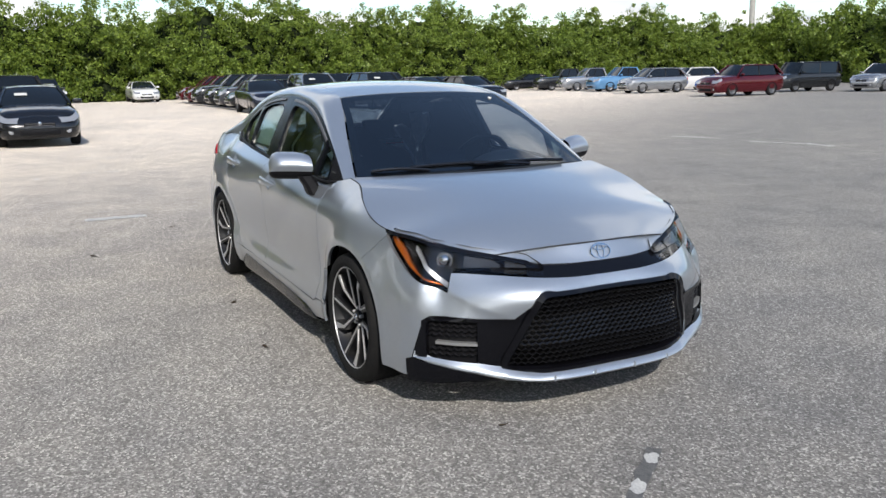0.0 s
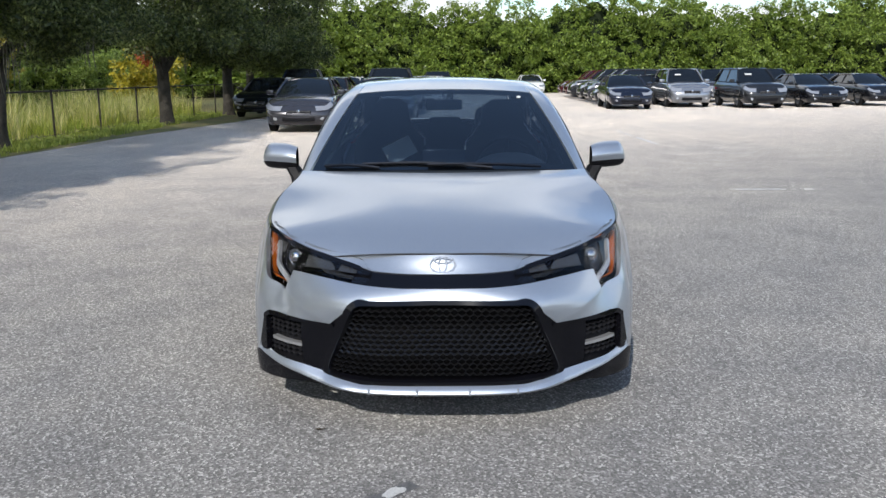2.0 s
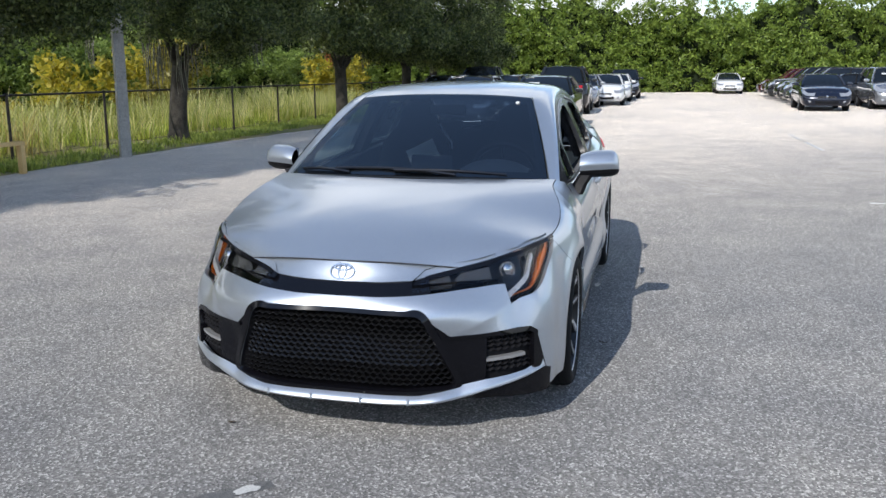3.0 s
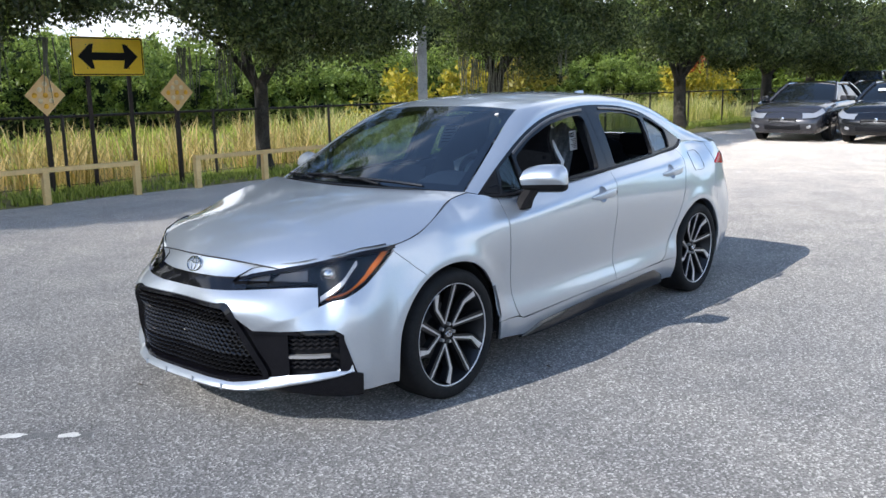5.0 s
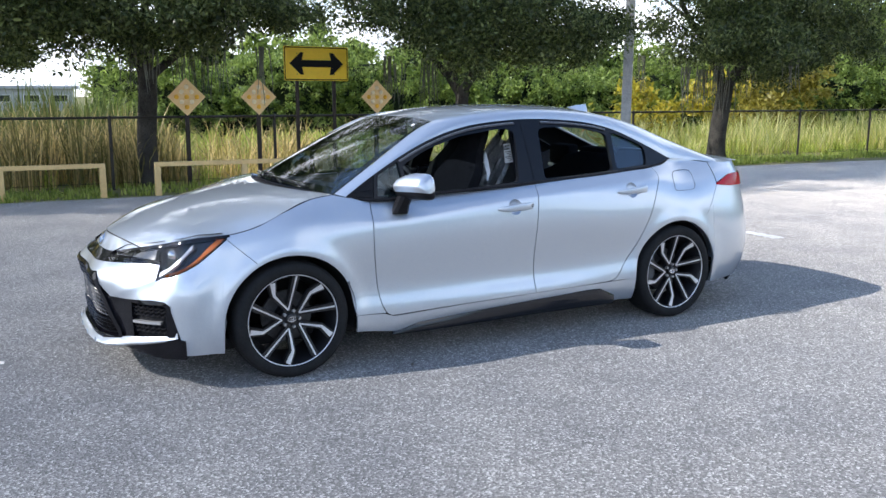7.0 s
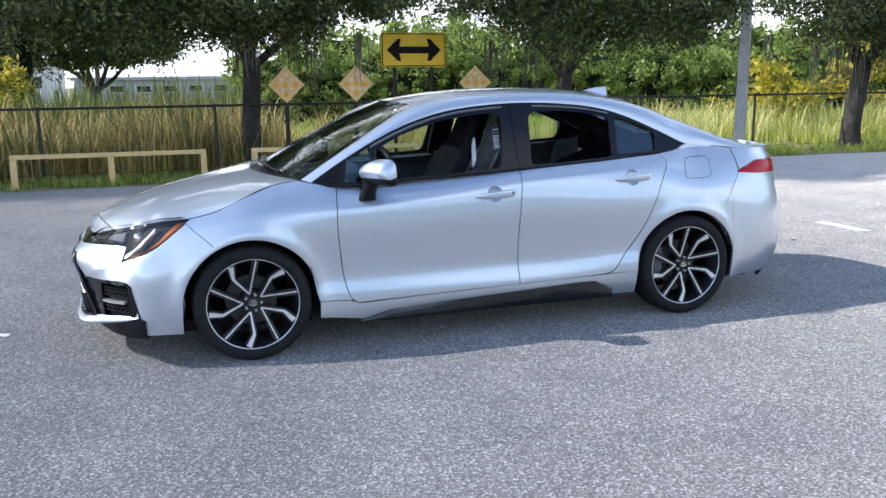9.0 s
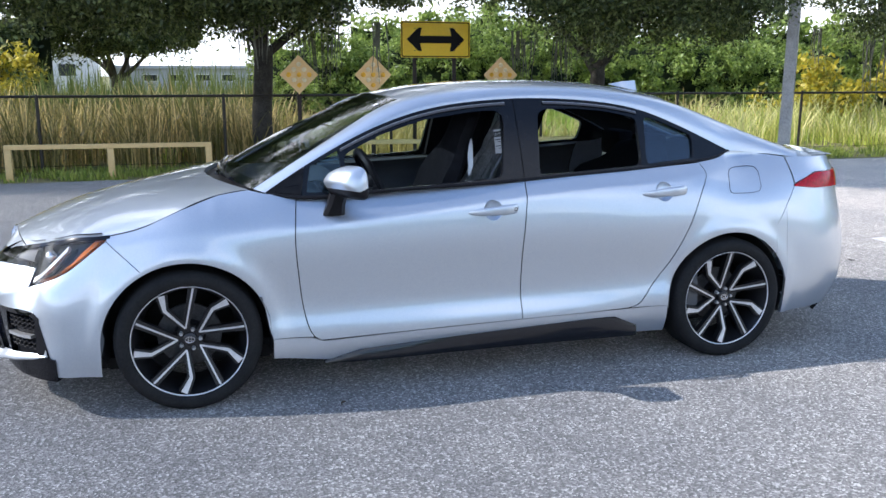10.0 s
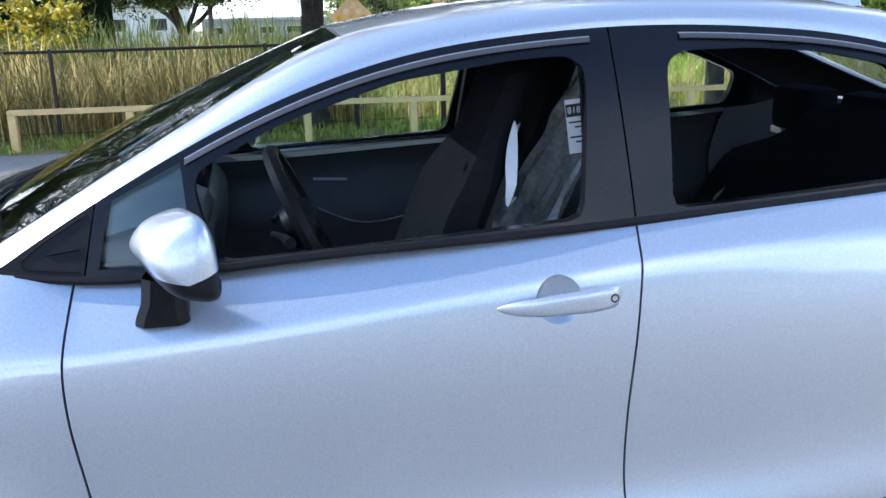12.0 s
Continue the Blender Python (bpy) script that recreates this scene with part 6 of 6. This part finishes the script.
# wipers
for i, pts in enumerate(([(1.19, .25, .985), (1.14, -.05, 1.005), (1.1, -.42, .998)], [(1.13, .5, .985), (1.16, .28, 1.0), (1.16, -.08, 1.0)], [(1.14, -.33, .982), (1.1, -.5, .994), (1.06, -.62, .985)])):
    part("wiper", joined(tube(along(pts)(np.linspace(0, 1, 12)), .0085, 6), tube(along(pts)(np.linspace(0, 1, 12)) + [-.012, 0, -.006], .005, 6)), SKIRT, car)

# mirrors
MIRROR_X, MIRROR_Z = .648, .966
MIRROR = [(-.069, .03), (-.06, .085), (-.04, .106), (-.018, .104), (.027, .088), (.057, .06), (.066, .04), (.054, .016), (.032, -.016), (-.026, -.04), (-.066, -.033), (-.071, 0)]
ring_m = along(MIRROR * 3, 1600)(np.linspace(0, 1, 181))[60:120]
end_y = (1 - (1 - np.linspace(0, 1, 34)) ** 1.7)[None]
out = np.sqrt(np.maximum(1 - np.maximum((end_y - .5) / .5, 0) ** 5, 0)) * (1 - .16 * np.maximum((.4 - end_y) / .4, 0) ** 2)


def mirror_net(pick, grow):
    p = ring_m[pick]
    return np.stack([MIRROR_X + .88 * p[:, :1] * out * grow - .075 * (end_y - .6), .83 + .205 * end_y + 0 * p[:, :1], MIRROR_Z + p[:, 1:] * out * grow + .008 * (end_y - .5)], -1)


rear_low = int(np.argmin(np.hypot(ring_m[:, 0] + .071, ring_m[:, 1] - .012)))
nose_low = int(np.argmin(np.hypot(ring_m[:, 0] - .05, ring_m[:, 1] - .01)))
span = (nose_low - rear_low) % 60
cap_i = [(rear_low + k) % 60 for k in range(span + 1)]
for s in (1, -1):
    side = (lambda bit: bit) if s > 0 else flip
    mir = part("side_mirror", side(grid(mirror_net(cap_i, 1.0))), SILVER, car)
    foot = []
    for z, x0, x1, y0, y1 in ((.842, .648, .748, .79, .85), (.858, .65, .744, .79, .858), (.89, .65, .73, .79, .868), (.945, .64, .718, .82, .9)):
        b = .018
        foot.append([(x1 - b, y1, z), (x1, y1 - b, z), (x1, y0 + b, z), (x1 - b, y0, z), (x0 + b, y0, z), (x0, y0 + b, z), (x0, y1 - b, z), (x0 + b, y1, z)])
    F = np.array(foot).swapaxes(0, 1)
    part("mirror_base", side(joined(grid(mirror_net(list(range(60)), .975), wrap=True), grid(F, wrap=True), ([tuple(p) for p in F[:, 0]], [tuple(range(8))]))), SATIN, mir, "black mirror stalk and underside")
    strip_i = [(rear_low - k) % 60 for k in range(2, 13)]
    part("turn_signal", side(grid(mirror_net(strip_i, 1.012)[:, 14:22])), GREYBAR, mir, "clear turn signal strip")
    part("mirror_glass", side(grid(np.stack([np.full((5, 9), .575), np.linspace(.855, .985, 9)[None] + np.zeros((5, 1)), np.linspace(.95, 1.05, 5)[:, None] + np.zeros((1, 9))], -1))), CHROME, mir, "mirror glass")

# wheels
TYRE = [(.24, -.1), (.255, -.112), (.285, -.116), (.303, -.108), (.3135, -.09), (.3175, -.05), (.3175, 0), (.3175, .05), (.3135, .09), (.303, .108), (.285, .116), (.262, .113), (.249, .104), (.244, .09)]
tyre_mesh = mesh("tyre", lathe(TYRE, 64))
grooves = mesh("tread", joined(*[lathe([(.3176, y - .004), (.3185, y - .003), (.3185, y + .003), (.3176, y + .004)], 64) for y in (-.06, -.04, -.02, .0, .02, .04, .06)]))
rim_mesh = mesh("rim", joined(lathe([(.248, .102), (.244, .094), (.234, .072), (.212, 0), (.205, -.08), (.215, -.09)], 64), lathe([(0, -.0), (.06, 0), (.075, -.03), (.075, -.07)], 40)))
lip_mesh = mesh("rim_lip", lathe([(.2432, .1), (.2445, .1035), (.2475, .105), (.2502, .1025)], 72))


def polar(r, deg):
    return -r * math.cos(radians(deg)), r * math.sin(radians(deg))


def ribbon(pts, widths, y0, y1):
    """A flat bar along places in the wheel's face, from depth y0 out to y1 along it."""
    p = np.array(pts, float)
    d = np.gradient(p, axis=0)
    d /= np.linalg.norm(d, axis=1)[:, None]
    n = np.stack([-d[:, 1], d[:, 0]], -1)
    w = np.array(widths)[:, None]
    a, b = p + n * w, p - n * w
    ys = np.array(y1, float)
    face = [np.stack([q[:, 0], ys + k, q[:, 1]], -1) for q, k in ((a, -.035 + y0), (a, 0), (b, 0), (b, -.035 + y0))]
    return grid(np.stack(face, 1))


def depth(r):
    return .064 + .034 * min(max((r - .05) / .185, 0), 1)


def spoke_set(o):
    va, ka, ea, ta = polar(.052, 36 + o), polar(.17, 53 + o), polar(.2375, 45 + o), polar(.24, 12 + o)
    thin = [va, tuple(np.array(va) * .5 + np.array(ta) * .5), ta]
    kink = [va, tuple(np.array(va) * .5 + np.array(ka) * .5), ka, ea]
    dep = lambda pts: [depth(math.hypot(*p)) for p in pts]
    dark = joined(ribbon(thin, [.014, .016, .02], 0, [d - .004 for d in dep(thin)]), ribbon(kink, [.014, .015, .017, .025], 0, [d - .004 for d in dep(kink)]))
    return mesh("spoke", dark), mesh("spoke_edge", ribbon(thin, [.0036, .0038, .0044], .03, dep(thin))), mesh("spoke_edge", ribbon(kink, [.0038, .0048, .0075, .0145], .03, dep(kink)))


spoke_sets = [spoke_set(72 * k) for k in range(5)]
hub_mesh = mesh("hub_cap", lathe([(0, .074), (.024, .073), (.03, .069), (.031, .05), (.056, .052), (.058, .03)], 36))
nut_mesh = mesh("wheel_nut", lathe([(0, .071), (.007, .071), (.009, .066), (.009, .045)], 8))
disc_mesh = mesh("brake_disc", lathe([(.06, -.02), (.14, -.02), (.14, -.04), (.06, -.04)], 48))
wheel_label = "dark alloy wheel with machined silver spoke edges"
for x, y, s, spin in ((1.35, .772, 1, 0), (-1.35, .778, 1, 3), (1.35, -.772, -1, 14), (-1.35, -.778, -1, 50)):
    wheel = new("wheel")
    wheel.parent = car
    wheel.matrix_basis = pose(x, y, .318, 0, 0, 0 if s > 0 else 180) @ pose(0, 0, 0, 0, spin, 0)
    tagged(wheel, label=wheel_label)
    for name, me, m in (("tyre", tyre_mesh, RUBBER), ("tread", grooves, RUBBER), ("rim", rim_mesh, GUN), ("rim_lip", lip_mesh, ALLOY), ("hub_cap", hub_mesh, GUN), ("brake_disc", disc_mesh, DISC)):
        part(name, me, m, wheel)
    for dark, e1, e2 in spoke_sets:
        part("spoke", dark, GUN, wheel)
        part("spoke_edge", e1, ALLOY, wheel)
        part("spoke_edge", e2, ALLOY, wheel)
    part("hub_badge", shifted(turned(joined(ring(.02, .014, .0022, 24), ring(.007, .013, .0018, 20), shifted(ring(.014, .005, .0016, 20), 0, .007, 0)), Matrix.Rotation(radians(-90), 4, "X")), 0, .074, 0), CHROME, wheel)
    for k in range(5):
        nx, nz = polar(.045, 72 * k)
        part("wheel_nut", nut_mesh, GREYBAR, wheel).location = (nx, 0, nz)

# cabin
part("floor_pan", box(-1.5, 1.1, -.75, .75, .24, .27), DARK, car)
dash = swept([(1.12, 0, .935), (.95, 0, .95), (.78, 0, .945), (.68, 0, .9), (.66, 0, .8), (.7, 0, .6), (.72, 0, .4)], [(.98, .68, .93), (.9, .7, .935), (.78, .7, .93), (.7, .7, .89), (.68, .7, .8), (.72, .7, .6), (.74, .7, .4)], 26, 25, 2, 2)
part("dashboard", panel(dash, .02), TRIM, car, "black dashboard")
part("screen", shifted(turned(box(-.012, .012, -.12, .12, -.07, .07, .006), Matrix.Rotation(-.2, 4, "Y")), .69, 0, .965), GLOSS, car, "dark centre screen")
hump = swept([(.9, .37, .945), (.8, .37, 1.01), (.7, .37, 1.02), (.64, .37, .99), (.66, .37, .9)], [(.88, .56, .94), (.79, .56, .965), (.7, .56, .97), (.65, .56, .95), (.67, .56, .9)], 12, 9, 2, 2.4)
hump[..., 1] = .37 + np.linspace(-.19, .19, 9)[None]
part("instrument_hood", panel(hump, .01), TRIM, car, "black hood over the instruments")
part("console", box(-.3, .72, -.11, .11, .27, .58, .02), TRIM, car)
part("headliner", grid(swept([(.3, 0, 1.335), (-.3, 0, 1.395), (-1.1, 0, 1.345)], [(.28, .5, 1.31), (-.3, .47, 1.375), (-1.1, .47, 1.3)], 12, 13, 2, 2.2)), DARK, car)
part("rear_deck", box(-1.85, -1.35, -.62, .62, .93, .96, .01), TRIM, car)


def seat(x, y, back_top=1.2, wide=.25):
    """A bucket seat: cushion, bolstered back with the head restraint grown into it."""
    t = np.linspace(0, 1, 22)[:, None]
    q = np.linspace(-1, 1, 17)[None]
    z = .5 + (back_top - .5) * t
    w = np.interp(t, [0, .25, .66, .76, .83, .93, .98, 1], [wide, wide * 1.02, wide * .92, wide * .66, wide * .52, wide * .5, wide * .42, wide * .25])
    lean = x - .1 - .3 * t**1.1
    bol = .055 * np.abs(q) ** 3 * np.interp(t, [0, .6, .75, 1], [1, 1, .4, 0])
    front = np.stack([lean + bol + .05 * (1 - q**2), y + q * w, z + 0 * q], -1)
    back = np.stack([lean - .075 * (1 - .75 * q**4) + 0 * t, y + q * w * .985, z + 0 * q], -1)
    loop = np.concatenate([front, back[:, ::-1]], 1)
    loop = np.concatenate([loop, loop[:, :1]], 1)
    capt = grid(np.stack([front[-1], back[-1]], 0))
    a = np.linspace(0, 2 * math.pi, 26, endpoint=False)[:, None]
    r = np.array([0, .7, .93, 1, 1, .96])[None]
    ca, sa = np.cos(a), np.sin(a)
    sq = lambda v: np.sign(v) * np.abs(v) ** .55
    cush = np.stack([x + .13 + .27 * r * sq(ca), y + wide * r * sq(sa), np.array([.5, .505, .49, .45, .3, .3])[None] + .05 * np.abs(r * sq(sa)) ** 3 + 0 * a], -1)
    return joined(grid(loop), capt), grid(cush, wrap=True), (lambda tt, qq: (float(x - .1 - .3 * tt**1.1), y + qq * float(np.interp(tt, [0, .25, .62, .74, .82, .9, 1], [wide, wide * 1.02, wide * .9, wide * .6, wide * .5, wide * .48, wide * .3])), .5 + (back_top - .5) * tt))


for y in (.37, -.37):
    sx = .33 if y > 0 else -.03
    back, cushion, spot = seat(sx, y, 1.29)
    st = part("front_seat", joined(back, cushion), CLOTH, car, "black cloth front seat with a pale side stripe")
    tt = np.linspace(.6, .82, 12)
    wt = np.interp(tt, [0, .25, .66, .76, .83, .93], [.25, .255, .23, .165, .13, .125])
    half = .0125 * np.sin(np.linspace(.05, math.pi, 12)) ** .7
    for k in (1, -1):
        mid = np.interp(.5 + .79 * tt, [.975, 1.065, 1.145], [-.012, -.032, -.055]) + sx - .33
        net = np.stack([mid[:, None] + half[:, None] * np.array([[1, -1]]), (y + k * (wt + .004))[:, None] + k * np.array([[-.006, .004]]), (.5 + .79 * tt)[:, None] + np.zeros((1, 2))], -1)
        part("seat_stripe", grid(net), PAPER, st, "pale grey stripe")
    if y > 0:
        a, zz = np.linspace(-1, 1, 21)[None], np.linspace(0, 1, 26)[:, None]
        crumple = .012 * np.sin(9 * a + 11 * zz) * np.cos(17 * zz - 5 * a) + .008 * np.sin(23 * a - 14 * zz)
        X = .13 - .33 * zz - .03 - (.11 - .02 * zz) * np.cos(a * .92) + crumple
        Y = y + (.27 - .07 * zz**3) * np.sin(a * .92) + crumple * .6
        part("seat_wrap", grid(np.stack([X, Y, .6 + .62 * zz + .02 * np.sin(a * 7) * zz + 0 * a], -1)), PLASTIC, st, "crumpled clear plastic wrap over the seat back")
        lay = Matrix.Translation((-.19, y + .2, 1.138)) @ Matrix.Rotation(.12, 4, "Y") @ Matrix.Rotation(-.2, 4, "Z")
        part("paper_tag", turned(box(-.031, .031, -.0015, .0015, -.06, .06), lay), PAPER, st, "white printed paper tag")
        part("tag_print", turned(joined(*[box(-.026 + .006 * (k % 2), .026 - .012 * (k % 3), .001, .003, .008 - .011 * k, .0115 - .011 * k) for k in range(6)]), lay), INK, st)
        part("tag_heading", turned(box(-.005, .03, .001, .003, .022, .05), lay), INK, st)
        number = bpy.data.curves.new("tag_number", "FONT")
        number.body, number.size, number.align_x, number.align_y = "818", .02, "CENTER", "CENTER"
        nb = new("tag_number", number)
        nb.matrix_basis = lay @ Matrix.Translation((.0125, .0036, .036)) @ Matrix.Rotation(radians(180), 4, "Z") @ Matrix.Rotation(radians(90), 4, "X")
        number.materials.append(PAPER)
        nb.parent = st
        tagged(nb)
bench, bench_c, _ = seat(-.92, 0, 1.08, .62)
part("rear_bench", joined(bench, bench_c), CLOTH, car, "black cloth rear bench")
for y in (-.4, 0, .4):
    part("head_restraint", shifted(box(-.06, .05, -.13, .13, 0, .16, .035), -1.34, y, .96), CLOTH, car)
wheel_turn = Matrix.Translation((.42, .37, .915)) @ Matrix.Rotation(radians(-66), 4, "Y")
part("steering_wheel", turned(joined(ring(.185, .185, .019, 44), tube([(-.18, 0, 0), (0, 0, .0), (.18, 0, 0)], .014, 6), tube([(0, 0, 0), (0, -.18, 0)], .016, 6), tube([(0, 0, 0), (0, .18, 0)], .016, 6), shifted(lathe([(0, .03), (.05, .025), (.065, 0), (.05, -.05)], 24, "z"), 0, 0, 0)), wheel_turn), SATIN, car, "black steering wheel")
part("inside_mirror", shifted(box(-.012, .012, -.11, .11, -.03, .03, .01), .3, 0, 1.27), GLOSS, car)
part("seat_paper", turned(box(-.07, .07, -.1, .1, -.001, .001), Matrix.Translation((-.22, -.3, .955)) @ Matrix.Rotation(1.1, 4, "Y") @ Matrix.Rotation(.5, 4, "Z")), PAPER, car, "white sheet of paper leaning on the passenger seat")
part("door_pull", tube([(.379, -.772, .818), (.33, -.768, .816), (.255, -.772, .811)], .006, 6), ALLOY, car, "satin metal door pull")
part("door_chrome", tube(along([(.37, -.762, .712), (.295, -.757, .675), (.213, -.755, .65), (.086, -.757, .657), (-.098, -.76, .691)])(np.linspace(0, 1, 24)), .0032, 5), ALLOY, car, "thin chrome line on the door trim")
for y0, y1 in ((.3, .12), (.44, .6)):
    part("column_stalk", tube([(.5, y0, .905), (.475, (y0 + y1) / 2, .915), (.46, y1, .92)], [.008, .009, .013], 8), SATIN, car)
vent = [(.668, .55, .9), (.662, .63, .885), (.655, .66, .845), (.66, .58, .83), (.668, .55, .9)]
part("vent_trim", tube(vent, .0035, 6), ALLOY, car, "satin metal frame round a dashboard vent")
for k in range(4):
    part("vent_slat", tube([(.664, .565, .887 - .014 * k), (.657, .645, .876 - .012 * k)], .003, 5), SATIN, car)
# price sheet inside the far rear window
px, pz = np.linspace(-.43, -.8, 8)[:, None], np.linspace(1.03, 1.275, 8)[None]
sheet = flip(grid(glassline(px + 0 * pz, pz + 0 * px, -.022)))
sticker = part("window_sheet", sheet, STICKER, car, "pale printed price sheet inside the rear side window")
bars = []
for k in range(9):
    zb = 1.25 - k * .022
    bars.append(grid(glassline(np.array([[-.45], [-.55 - .02 * (k % 3)]]) + np.zeros((2, 2)), np.array([[zb, zb + .007]] * 2), -.0245)))
oval = np.linspace(0, 2 * math.pi, 30)
bars.append(tube([on_side(-.0245)(-.68 + .06 * math.cos(a), 1.2 + .04 * math.sin(a)) for a in oval], .003, 4, False))
part("sheet_print", flip(joined(*bars)), GREYINK, sticker)
spot = wnet[-7, -6]
part("screen_sticker", shifted(turned(lathe([(0, .003), (.011, .003), (.0125, 0)], 16, "z"), Matrix.Rotation(radians(28), 4, "Y")), spot[0] + .003, spot[1], spot[2] + .003), PAPER, car, "small round white sticker on the windscreen")
